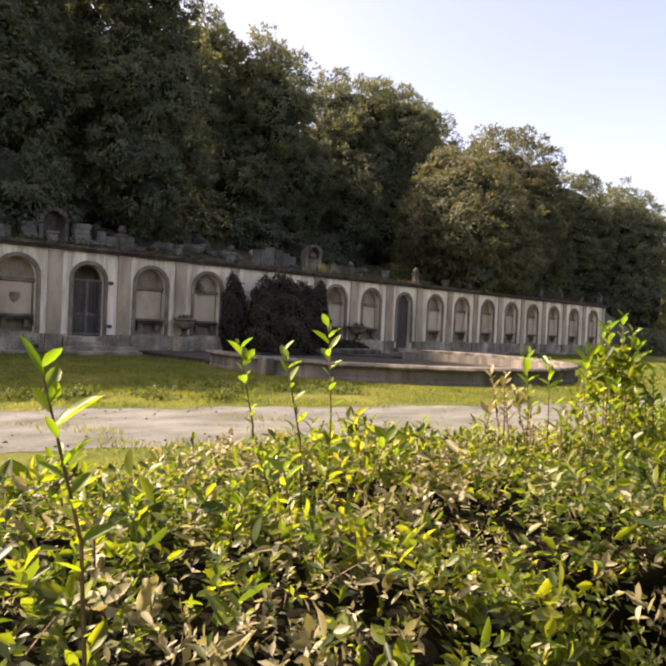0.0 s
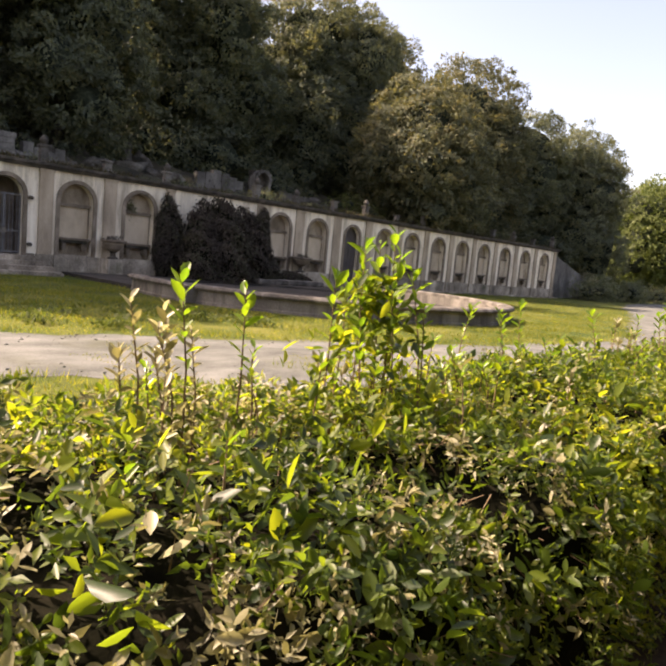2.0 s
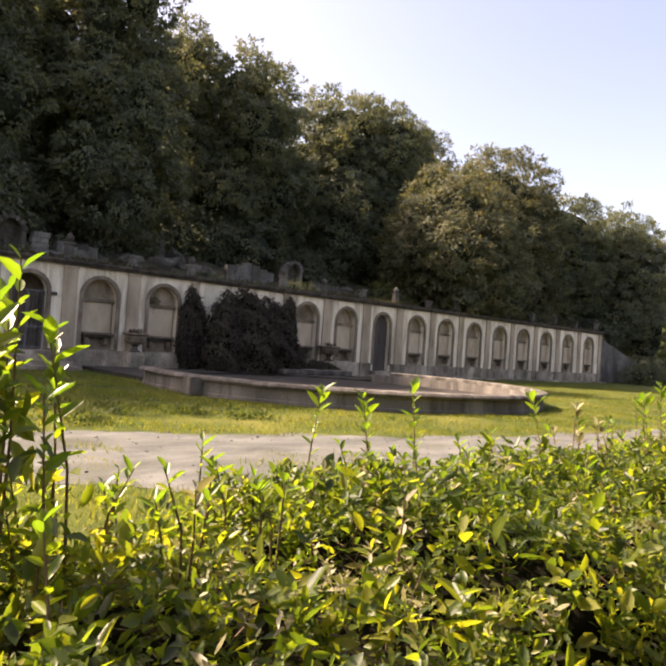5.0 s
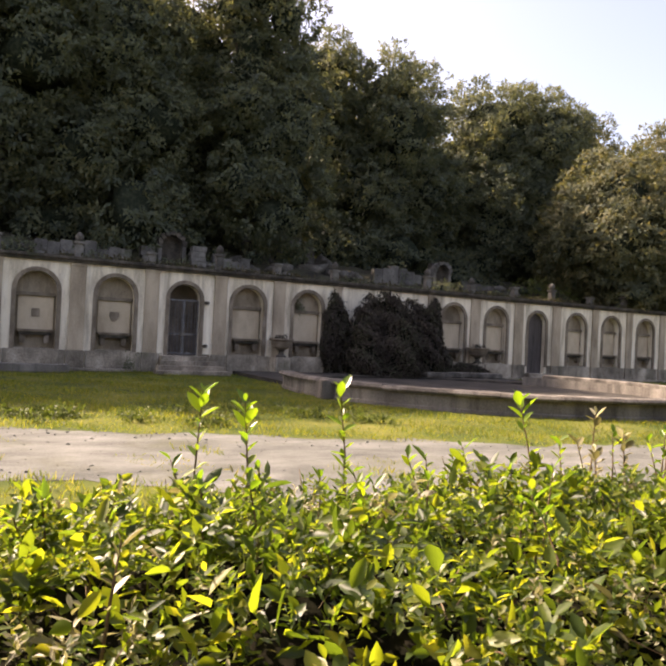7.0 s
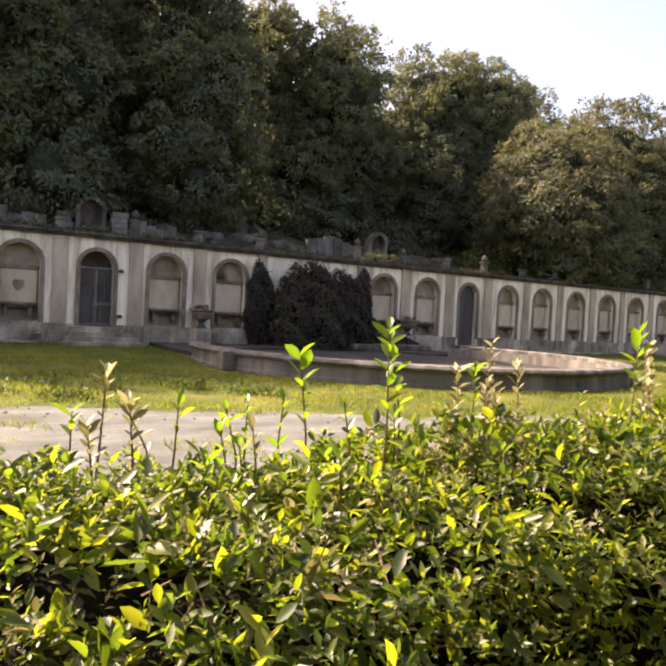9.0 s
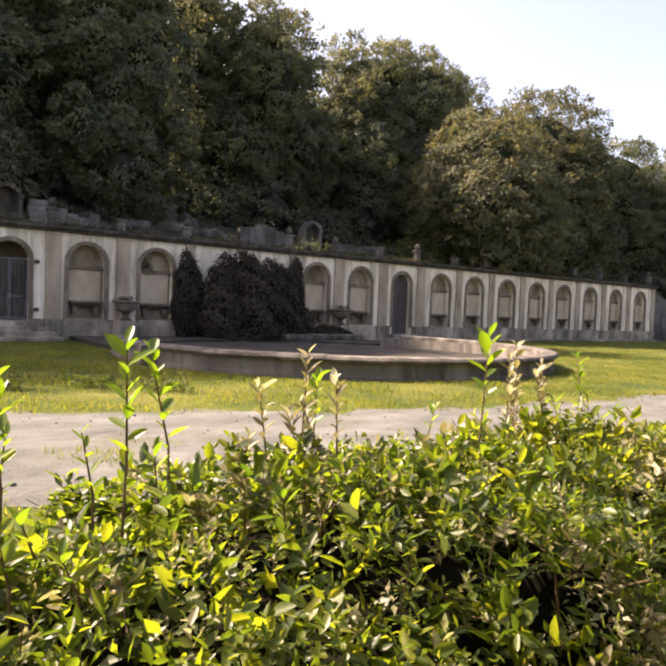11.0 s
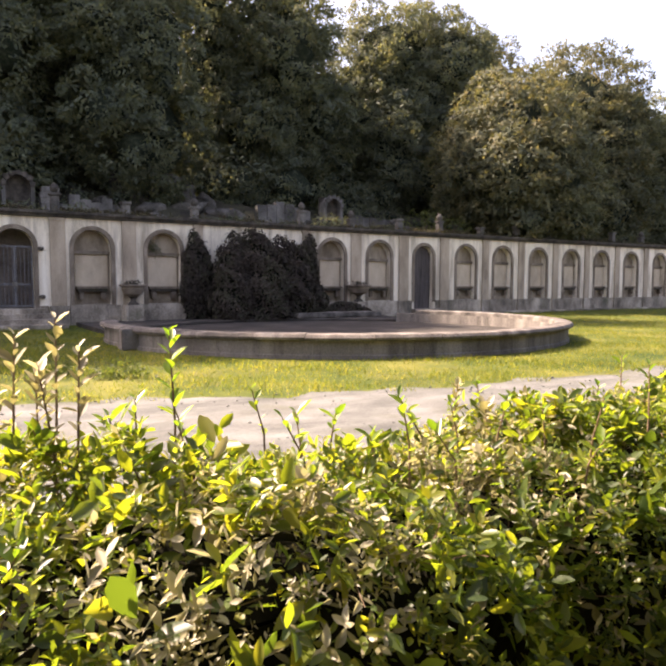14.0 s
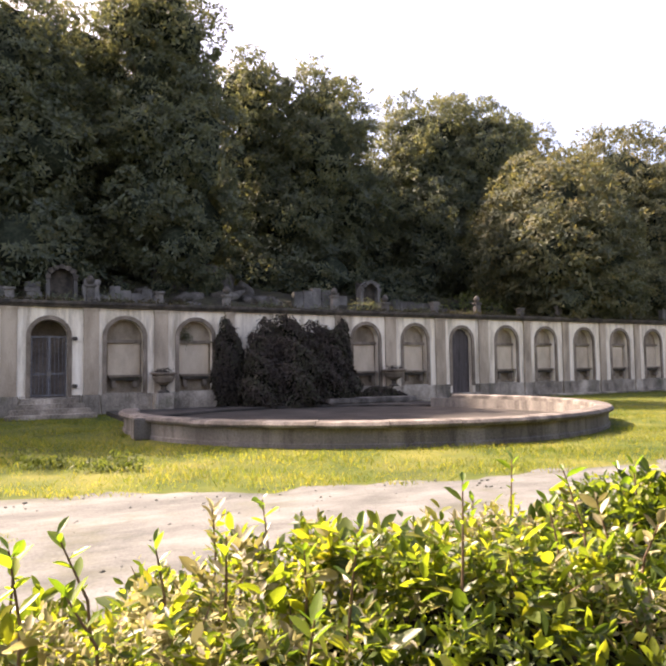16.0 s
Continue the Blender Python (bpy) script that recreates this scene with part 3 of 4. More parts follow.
def build_urn(x, y, wide):
    urn = tagged(new("stone_urn"), "dark weathered stone urn on a short pedestal", "urn", group="urns by the wall")
    urn.location = (x, y, 0)
    boxed("plinth", x - 0.34, x + 0.34, y - 0.3, y + 0.3, 0, 0.75, "dado", urn, 0.03)
    part("foot", lathe(bmesh.new(), [(0.22, 0.75), (0.22, 0.8), (0.12, 0.86), (0.1, 0.98), (0.18, 1.06)], x, y, 20), "cornice", urn)
    part("bowl", lathe(bmesh.new(), [(0.17, 1.06), (0.3 * wide, 1.16), (0.37 * wide, 1.34), (0.36 * wide, 1.42), (0.45 * wide, 1.46), (0.45 * wide, 1.52), (0.36 * wide, 1.53), (0.3 * wide, 1.4), (0.05, 1.3)], x, y, 24), "surround", urn)
    rng = np.random.default_rng(int(abs(x) * 10))
    n = 260
    c = np.stack([rng.normal(x, 0.15 * wide, n), rng.normal(y, 0.15, n), rng.uniform(1.42, 1.66, n)], -1)
    v, f = leaves(rng, c, rng.normal(0, 1, (n, 3)), rng.normal(0, 1, (n, 3)), rng.uniform(0.06, 0.12, n), rng.uniform(0.03, 0.05, n))
    o = tagged(mesh_object("dry_plant", v, f, "ivy", urn), kind="stuff")
    o.matrix_parent_inverse = Matrix.Translation((-x, -y, 0))


build_urn(1.9, -0.55, 1.15)
build_urn(12.3, -0.6, 1.3)


# ---------------------------------------------------------------- terrace above the wall
def build_terrace():
    rng = np.random.default_rng(11)
    xs, ys = np.linspace(-60, 100, 120), np.concatenate([np.linspace(0.88, 14, 24), np.linspace(16, 60, 10)])
    g = []
    for x in xs:
        for y in ys:
            z = 3.9 + max(0, y - 4) * 0.33 + 0.25 * math.sin(x * 0.9 + y) * min(1, max(0, y - 1))
            z *= min(1, max(0.02, (52 - x) / 9)) if x > 43 else 1
            g.append((x, y, z))
    n = len(ys)
    idx = np.arange(len(g)).reshape(len(xs), n)
    p = np.concatenate([np.stack([idx[:-1, :-1], idx[1:, :-1], idx[1:, 1:]], -1).reshape(-1, 3), np.stack([idx[:-1, :-1], idx[1:, 1:], idx[:-1, 1:]], -1).reshape(-1, 3)])
    tagged(mesh_object("hillside", g, p, "earth", None, True), "dark wooded bank rising behind the wall", "hillside", kind="structure")
    # piers along the edge
    for i, x in enumerate(PILASTERS):
        pier = tagged(new("pier"), "small weathered stone pier on top of the wall", "pier", group="piers on the wall")
        pier.location = (x, 0.4, CORNICE_TOP)
        h = 0.5 + 0.12 * math.sin(i * 2.3)
        boxed("shaft", x - 0.15, x + 0.15, 0.25, 0.55, CORNICE_TOP - 0.01, CORNICE_TOP + h, "ruin", pier, 0.025)
        boxed("cap", x - 0.21, x + 0.21, 0.19, 0.61, CORNICE_TOP + h, CORNICE_TOP + h + 0.1, "ruin", pier, 0.03)
        if i % 2 == 0 or 4 < x < 10:
            part("finial", lathe(bmesh.new(), [(0.07, CORNICE_TOP + h + 0.1), (0.15, CORNICE_TOP + h + 0.2), (0.16, CORNICE_TOP + h + 0.3), (0.08, CORNICE_TOP + h + 0.42), (0.02, CORNICE_TOP + h + 0.47)], x, 0.4, 14), "rock", pier)
    # ruined arches and walls
    for cx, y, r, z0, zs in ((16.1, 7.8, 0.5, 4.6, 6.2), (-1.2, 7.0, 0.52, 4.4, 5.95)):
        bm = bmesh.new()
        arch_ring(bm, cx, r, 0.17, zs, z0, y, y + 0.55)
        arch = tagged(part("ruined_arch", bm, "ruin"), "small grey masonry arch on the wooded terrace", "ruined arch", group="terrace ruins")
        # dark panel that stands for the shade within the open arch
        boxed("arch_shade_panel", cx - r - 0.1, cx + r + 0.1, y + 0.4, y + 0.8, z0 - 0.5, zs + r + 0.1, "cornice", arch)
        for k in range(7):
            a = math.pi * (k + 0.5) / 7
            x, z = cx - (r + 0.1) * math.cos(a), zs + (r + 0.1) * math.sin(a)
            m = Matrix.Translation((x, y - 0.02, z)) @ Matrix.Rotation(math.pi / 2 - a, 4, "Y") @ Matrix.Diagonal((0.24, 0.16, 0.2, 1))
            bm = bmesh.new()
            bmesh.ops.create_cube(bm, size=1, matrix=m)
            part("voussoir", bm, "ruin" if cx > 0 else "cornice", arch)
    for x0, x1, z1 in ((-2.75, -2.1, 5.75), (-0.3, 0.45, 6.0)):
        pier = tagged(new("masonry_pier"), "pale coursed masonry pier beside a dark arch", "pier", group="terrace ruins")
        pier.location = (x0, 6.6, 4.0)
        for k in range(8):
            za, zb = 3.9 + (z1 - 3.9) * k / 8, 3.9 + (z1 - 3.9) * (k + 1) / 8
            q = rng.uniform(-0.05, 0.05)
            boxed("block", x0 + q, x1 + q, 6.6, 7.2, za + 0.006, zb, "ruin", pier, 0.02)
    def ruin_wall(x0, x1, y, z0, z1):
        bm = bmesh.new()
        n = max(3, int((x1 - x0) / 0.5))
        tops = [z1 + rng.uniform(-0.3, 0.15) for _ in range(n + 1)]
        for k in range(n):
            xa, xb = x0 + (x1 - x0) * k / n, x0 + (x1 - x0) * (k + 1) / n
            box(bm, xa, xb - 0.004, y + rng.uniform(-0.05, 0.05), y + 0.5, z0, tops[k], 0.02)
        tagged(part("ruined_wall", bm, "ruin"), "broken grey masonry wall on the terrace", "ruined wall", group="terrace ruins")
    ruin_wall(-7.5, -3.2, 6.8, 3.6, 5.6)
    ruin_wall(1.0, 3.0, 7.2, 3.8, 5.7)
    ruin_wall(11.0, 14.4, 7.6, 3.9, 6.15)
    ruin_wall(17.8, 20.5, 8.0, 4.0, 5.9)
    # rubble with a hollow
    def boulder(x, y, z, sx, sy, sz, mat="rock"):
        v, f = blob(rng, np.zeros(3), (1, 1, 1), 0.3, 18)
        k = np.array([noise.fractal(Vector(q) * 1.7 + Vector((x * 3, y, z)), 0.7, 2.2, 4) for q in v])
        k = 1 + 0.42 * np.round(k * 3.5) / 3.5
        o = mesh_object("boulder", v * k[:, None] * np.array((sx, sy, sz)), f, mat, None)
        o.location = (x, y, z)
        o.rotation_euler = (rng.uniform(-0.3, 0.3), rng.uniform(-0.3, 0.3), rng.uniform(0, 3))
        tagged(o, "rough grey rock with moss on the bank", "rock", group="terrace rocks")
    for a in ((6.1, 11.2, 6.5, 0.6, 0.7, 0.9), (8.0, 11.3, 6.4, 0.7, 0.7, 0.9), (7.0, 11.4, 7.5, 1.1, 0.7, 0.35), (7.2, 12.6, 6.3, 1.5, 0.6, 1.3), (5.0, 10.6, 6.0, 0.7, 0.6, 0.6), (9.1, 10.8, 6.1, 0.7, 0.6, 0.6),
              (5.2, 8.6, 5.4, 0.9, 0.6, 0.35), (3.2, 7.6, 5.0, 0.7, 0.5, 0.45), (9.2, 8.4, 5.4, 1.0, 0.6, 0.4), (7.2, 9.4, 5.5, 1.2, 0.7, 0.45)):
        boulder(*a)
    for k in range(46):
        x, y = rng.uniform(-10, 24), rng.uniform(2.0, 9.5)
        q = rng.uniform(0.16, 0.5)
        boulder(x, y, 3.95 + max(0, y - 4) * 0.33, q * rng.uniform(0.8, 1.6), q, q * rng.uniform(0.5, 1.0), "rock" if k % 3 else "ruin")


build_terrace()


# ---------------------------------------------------------------- ivy
def build_ivy():
    rng = np.random.default_rng(21)
    ivy = tagged(new("ivy"), "thick dry brown ivy hanging over the middle of the wall", "ivy")
    ivy.location = (7, -0.4, 0)
    lumps = [((4.55, -0.22, 1.55), (0.6, 0.42, 1.95)), ((6.0, -0.6, 1.55), (0.8, 0.8, 1.85)), ((7.0, -0.7, 1.75), (1.0, 0.95, 2.0)), ((8.1, -0.65, 1.5), (0.8, 0.8, 1.85)),
             ((9.1, -0.45, 1.5), (0.75, 0.65, 1.8)), ((9.75, -0.3, 1.75), (0.42, 0.42, 1.85)), ((9.6, -0.7, 0.8), (0.7, 0.8, 0.8)), ((11.2, -1.2, 0.3), (1.1, 0.5, 0.45)),
             ((5.7, -1.1, 0.5), (0.85, 1.0, 1.9)), ((7.1, -1.3, 0.6), (1.05, 1.1, 2.1)), ((8.5, -1.2, 0.5), (0.95, 1.0, 1.9)), ((9.4, -1.0, 0.3), (0.6, 0.9, 1.2))]
    for c, r in lumps:
        n = int(4600 * (r[0] * r[2]) ** 0.75)
        d = rng.normal(0, 1, (n, 3))
        d[:, 1] = -np.abs(d[:, 1]) * np.where(rng.random(n) < 0.85, 1, -1)
        d /= np.linalg.norm(d, axis=1, keepdims=True)
        k = 1 + 0.13 * np.sin(d @ np.array([5, 2, 9.0]) + c[0] * 3) + rng.normal(0, 0.05, n)
        p = np.array(c) + d * np.array(r) * k[:, None]
        keep = p[:, 2] > 0.08
        p, d = p[keep], d[keep]
        n = len(p)
        v, f = leaves(rng, p, rng.normal(0, 0.6, (n, 3)) + np.array([0, -0.2, -0.9]), d + rng.normal(0, 0.5, (n, 3)), rng.uniform(0.08, 0.18, n), rng.uniform(0.05, 0.1, n))
        o = mesh_object("foliage", v, f, "ivy", ivy)
        o.matrix_parent_inverse = Matrix.Translation((-7, 0.4, 0))
        # black body behind the leaves paints the shade in the ivy's gaps
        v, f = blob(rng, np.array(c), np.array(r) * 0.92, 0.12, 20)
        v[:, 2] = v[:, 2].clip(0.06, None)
        o = mesh_object("ivy_shade_core", v, f, "core", ivy)
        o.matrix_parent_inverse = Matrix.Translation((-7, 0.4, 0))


build_ivy()


def build_cornice_growth():
    rng = np.random.default_rng(51)
    n = 9000
    x = rng.uniform(WALL_X0, WALL_X1, n)
    thick = (np.sin(x * 1.1) + np.sin(x * 2.7 + 1) + np.sin(x * 0.37 + 2)) * 0.3 + 0.5
    keep = rng.random(n) < thick.clip(0.12, 1)
    x = x[keep]
    n = len(x)
    p = np.stack([x, rng.uniform(-0.22, 0.5, n), CORNICE_TOP + rng.exponential(0.05, n)], -1)
    v, f = leaves(rng, p, rng.normal(0, 0.7, (n, 3)) + np.array([0, -0.2, 0.5]), rng.normal(0, 1, (n, 3)), rng.uniform(0.08, 0.2, n), rng.uniform(0.03, 0.07, n))
    tagged(mesh_object("wall_plants", v, f, "cornice_leaf"), "dry weeds growing along the top of the wall", "weeds", kind="stuff")


build_cornice_growth()


# ---------------------------------------------------------------- trees
def even_directions(rng, n):
    """Directions spread evenly over a sphere, turned and shaken at random."""
    i = np.arange(n) + 0.5
    z = 1 - 2 * i / n
    a = i * 2.39996 + rng.uniform(0, 6.28)
    q = np.sqrt(1 - z * z)
    d = np.stack([q * np.cos(a), q * np.sin(a), z], -1) + rng.normal(0, 0.22, (n, 3))
    return d / np.linalg.norm(d, axis=1, keepdims=True)


def build_tree(x, y, z0, lobes, leaf, seed, density=1.0, label="", size=0.3, trunk=0.35):
    rng = np.random.default_rng(seed)
    tree = tagged(new("tree"), label, "tree", group="trees behind the wall")
    tree.location = (x, y, z0)
    inv = Matrix.Translation((-x, -y, -z0))
    bm = bmesh.new()
    top = max(l[2] for l in lobes)
    tube(bm, [(x, y, z0 - 0.3), (x + 0.15, y, z0 + (top - z0) * 0.35), (x + 0.1, y + 0.2, z0 + (top - z0) * 0.75)], [trunk, trunk * 0.75, trunk * 0.35], 10)
    part("trunk", bm, "bark", tree)
    fo, co = [], []
    for lx, ly, lz, rx, ry, rz in lobes:
        s = Vector((x + 0.1, y, z0 + (top - z0) * rng.uniform(0.25, 0.5)))
        e = Vector((lx, ly, lz))
        mid = (s + e) / 2 + Vector((0, 0, 0.4))
        part("limb", tube(bmesh.new(), [s, mid, e], [trunk * 0.4, trunk * 0.28, 0.05], 6), "bark", tree)
        area = (rx * ry * rz) ** (2 / 3) * 12.6
        nb = max(6, int(area / 4.2))
        d = even_directions(rng, nb)
        br = (area / nb) ** 0.5 * rng.uniform(0.5, 0.74, nb)
        bc = np.array((lx, ly, lz)) + d * np.array((rx, ry, rz)) * rng.uniform(0.78, 1.0, nb)[:, None]
        m = 13
        sd = np.concatenate([even_directions(rng, m) for _ in range(nb)])
        sb = np.repeat(np.arange(nb), m)
        sc = bc[sb] + sd * (br[sb] * rng.uniform(0.66, 0.86, nb * m))[:, None]
        sc += np.array([0, 0, -0.08]) * br[sb][:, None]
        sr = br[sb] * rng.uniform(0.32, 0.46, nb * m)
        face = (sd * d[sb]).sum(1) > -0.3
        pick = np.flatnonzero(face)
        n = int(area * 62 * density)
        k = pick[rng.integers(0, len(pick), n)]
        e = rng.normal(0, 1, (n, 3)) + sd[k] * 0.9 + np.array([0, 0, 0.2])
        e /= np.linalg.norm(e, axis=1, keepdims=True)
        p = sc[k] + e * (sr[k] * rng.uniform(0.6, 1.05, n))[:, None] * np.array([1.15, 1.15, 0.8])
        fo.append(leaves(rng, p, rng.normal(0, 0.7, (n, 3)) + e * 0.3 + np.array([0, 0, -0.35]), e * 0.3 + sd[k] * 0.5 + d[sb[k]] * 0.6 + rng.normal(0, 0.13, (n, 3)), rng.uniform(0.55, 1.2, n) * size * 0.95, rng.uniform(0.4, 0.7, n) * size * 0.95, None))
        # dark lump that closes the crown and paints shade between its clumps
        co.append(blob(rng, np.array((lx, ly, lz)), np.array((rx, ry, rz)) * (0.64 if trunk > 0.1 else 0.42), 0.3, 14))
    o = mesh_object("crown", *joined(fo), leaf, tree)
    o.matrix_parent_inverse = inv
    o = mesh_object("crown_shade_core", *joined(co), "shade", tree)
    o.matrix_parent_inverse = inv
    return tree


def oak(x, y, z0, r, top, low, seed, leaf="oak_leaf", lobes=9, label="tall dark evergreen oak with a dense crown", density=1.25, size=0.34, trunk=0.35, more=()):
    """A tree with a crown of several lobes between the heights low and top, about r wide."""
    rng = random.Random(seed)
    mid = (top + low) / 2
    ls = [(x, y, top - r * 0.78, r * 0.78, r * 0.78, r * 0.78), (x, y, mid, r * 0.74, r * 0.74, (top - low) * 0.4)]
    for k in range(lobes):
        a, h = math.tau * k / lobes * 2.0 + rng.uniform(-0.4, 0.4), low + r * 0.4 + (top - low - r * 1.5) * ((k * 0.618 + rng.uniform(0, 0.15)) % 1)
        q = r * rng.uniform(0.5, 0.62)
        ls.append((x + q * math.cos(a), y + q * math.sin(a), h, r * rng.uniform(0.38, 0.5), r * rng.uniform(0.38, 0.5), r * rng.uniform(0.42, 0.6)))
    return build_tree(x, y, z0, ls + list(more), leaf, seed, density, label, size, trunk)


# the wood along the terrace, from its tall end down
# these four stand out of view, added and sized to shade the left lawn
for i, (x, y, r, top) in enumerate(((-31, 15, 6.2, 28.8), (-25.5, 13, 5.6, 28.6), (-20, 12.5, 5.6, 29.0), (-14.8, 12, 5.0, 28.2))):
    oak(x, y, 6.5, r, top, 5.5, 115 + i, density=0.5, size=0.42)
oak(-9.4, 12, 6.5, 4.8, 25.0, 5.4, 101)
oak(-3.2, 11.2, 6.2, 4.2, 21.4, 5.4, 102)
oak(-6.4, 15.5, 7.5, 4.2, 23, 6.5, 118, density=0.6, size=0.36)
oak(3.9, 10.6, 6, 3.1, 24.6, 5.2, 104, lobes=12, more=((5.7, 10.2, 14.2, 3.0, 2.6, 4.2), (5.9, 10.4, 9.6, 3.0, 2.2, 3.2)))
oak(0.6, 15, 7.5, 4.2, 23.2, 6.5, 103, density=0.7, size=0.36)
oak(10.8, 15.2, 7.8, 3.2, 22.7, 6, 119)
oak(15.6, 14, 7, 4.5, 22.0, 5.8, 105)
oak(26.2, 15.5, 7, 5.2, 23.1, 5.8, 106, lobes=12)
oak(30.2, 13.2, 7, 3.6, 22.0, 7.5, 113)
oak(20.6, 17.5, 8, 3.6, 18.2, 6.5, 107, density=0.8, size=0.36)
oak(36.3, 15.6, 7, 3.2, 22.1, 8, 120, "brown_leaf")
oak(26.6, 3.4, 4.2, 4.5, 14.3, 5.2, 108, "brown_leaf", 12, "broad evergreen oak with a bronze-tinted crown leaning over the wall",
    more=((23.7, 0.9, 8.0, 1.7, 1.2, 1.3), (23.9, -0.1, 4.95, 0.9, 0.5, 0.5), (25.0, 0.2, 5.4, 1.2, 0.7, 0.7), (28.0, -0.1, 5.1, 0.8, 0.5, 0.5), (29.4, 0.3, 5.5, 1.1, 0.7, 0.6), (26.6, 0.5, 5.6, 1.4, 0.8, 0.7)))
oak(33, 9, 5, 4.6, 17.0, 4.2, 121, density=0.8, size=0.36)
oak(40.4, 9.2, 5, 5.8, 20.3, 3.8, 109, "brown_leaf", 12)
oak(48.4, 7, 2.5, 4.4, 17.2, 2.6, 110)
oak(55, 4.6, 0.3, 5.2, 16.6, 1.8, 111)
for i, (x, y, r, top) in enumerate(((-26, 26, 7, 20), (-15, 25, 7, 19), (-5, 26, 7, 20), (5, 25, 7, 20), (14, 26, 6.5, 18), (23, 26, 7, 17), (33, 22, 7, 16), (43, 18, 7, 14), (53, 18, 6.5, 12))):
    oak(x, y, 9 if x < 45 else 3, r, top, 7 if x < 45 else 2, 150 + i, "oak_leaf", 7, "dark evergreen oak in the wood behind", 0.16, 0.62)
for i, (x, y, r, top) in enumerate(((66, 15, 5, 13), (82, 7, 5.5, 15.5), (96, 9, 7, 19), (110, 4, 8, 21), (128, 12, 9, 25), (146, -2, 10, 24), (155, 26, 10, 26))):
    oak(x, y, 0, r, top, 0.8, 130 + i, "far_leaf", 8, "distant light green tree beyond the garden", 0.25, 0.6)


def shrub(x, y, z, r, h, seed, leaf, label, density=0.7, size=0.22):
    """A low bush: several lobes on short stems."""
    rng = random.Random(seed)
    ls = [(x + rng.uniform(-0.6, 0.6) * r, y + rng.uniform(-0.5, 0.5) * r, z + h * rng.uniform(0.3, 0.65), r * rng.uniform(0.45, 0.7), r * rng.uniform(0.45, 0.7), h * rng.uniform(0.3, 0.42)) for _ in range(5)]
    ob = build_tree(x, y, z, ls, leaf, seed, density, label, size, 0.06)
    ob.name, ob["category"], ob["group"] = "shrub", "shrub", "shrubs"


rs = random.Random(77)
for i in range(17):
    x = -17 + i * 2.7 + rs.uniform(-0.8, 0.8)
    shrub(x, rs.uniform(12.6, 15.0), 6.4, rs.uniform(1.6, 2.4), rs.uniform(2.5, 4.2), 300 + i, "oak_leaf", "dark evergreen undergrowth on the wooded bank", 0.45, 0.32)
for i, (x, y, r, h) in enumerate(((20.6, 4.6, 0.9, 1.5), (22.0, 3.6, 0.8, 1.1))):
    shrub(x, y, 4.4, r, h, 330 + i, "far_leaf", "sunlit yellow-green shrub on the terrace", 0.8, 0.16)
for i, (x, y, r, h) in enumerate(((1.0, 5, 0.8, 0.9), (-5.4, 4.6, 0.7, 0.8), (9.0, 4.4, 0.8, 0.8), (14.8, 4.8, 0.9, 1.0), (18.4, 5, 0.8, 0.9), (31, 1.6, 0.9, 1.2), (36, 1.7, 0.9, 1.0))):
    shrub(x, y, 4.1, r, h, 340 + i, "oak_leaf", "small green shrub among the terrace stones", 0.8, 0.16)
for i in range(20):
    x, y = -10 + i * 1.75 + rs.uniform(-0.5, 0.5), rs.uniform(2.2, 9.5)
    shrub(x, y, 3.9 + max(0, y - 4) * 0.33, rs.uniform(0.5, 0.9), rs.uniform(0.5, 1.1), 400 + i, "oak_leaf", "small dark green shrub among the terrace stones", 0.7, 0.17)
for i in range(7):
    shrub(46.5 + i * 3.1, -1.6 + 0.9 * (i % 3), 0, 1.8, 1.7 + 0.3 * (i % 2), 360 + i, "oak_leaf", "low dark green bush past the end of the wall", 0.7, 0.25)


# ---------------------------------------------------------------- hedge
HEDGE = [(-24.66, 0.0), (-24.70, 0.5), (-24.70, 0.86), (-24.62, 0.99), (-24.42, 1.05), (-24.2, 1.075), (-24.02, 1.05), (-23.92, 0.94), (-23.88, 0.7), (-23.88, 0.0)]


def hedge_point(u, x):
    """A point of the hedge's cross-section and its outward direction; u from 0, the near foot, to 1, the far one."""
    ys, zs = np.array([p[0] for p in HEDGE]), np.array([p[1] for p in HEDGE])
    s = np.concatenate([[0], np.cumsum(np.hypot(np.diff(ys), np.diff(zs)))])
    q = u * s[-1]
    y, z = np.interp(q, s, ys), np.interp(q, s, zs)
    y2, z2 = np.interp(q + 0.02, s, ys), np.interp(q + 0.02, s, zs)
    y1, z1 = np.interp(q - 0.02, s, ys), np.interp(q - 0.02, s, zs)
    ny, nz = -(z2 - z1), (y2 - y1)
    l = np.hypot(ny, nz).clip(1e-6)
    h = 0.03 * np.sin(x * 2.3) + 0.03 * np.sin(x * 5.1 + y * 4) + 0.025 * np.sin(x * 9.7 + y * 11)
    wide = np.interp(x, [-14, -11, -9, -5, -3, 10], [0.8, 0.65, 0.25, 0.1, 0.0, 0.0])
    far = np.interp(y, [-24.7, -23.88], [0, 1])
    bulge = np.interp(x, [-12.5, -10.7, -9.8, -8.9, -8.2, -7.5, -6.9, -5.9, -4.6, -3, -2.4, 3], [0.1, 0.1, 0.18, 0.24, 0.22, 0.1, 0.05, 0.06, 0.0, -0.06, -0.16, -0.16])
    return np.stack([x, y + far * wide - (1 - far) * bulge + ny / l * h, (z + h * (z > 0.3)) * np.interp(x, [-12, -10.6, -8, -6, -4.2, -3.2, 3], [1.06, 1.04, 1.02, 1.045, 1.045, 1.02, 0.96])], -1), np.stack([0 * x, ny / l, nz / l], -1)


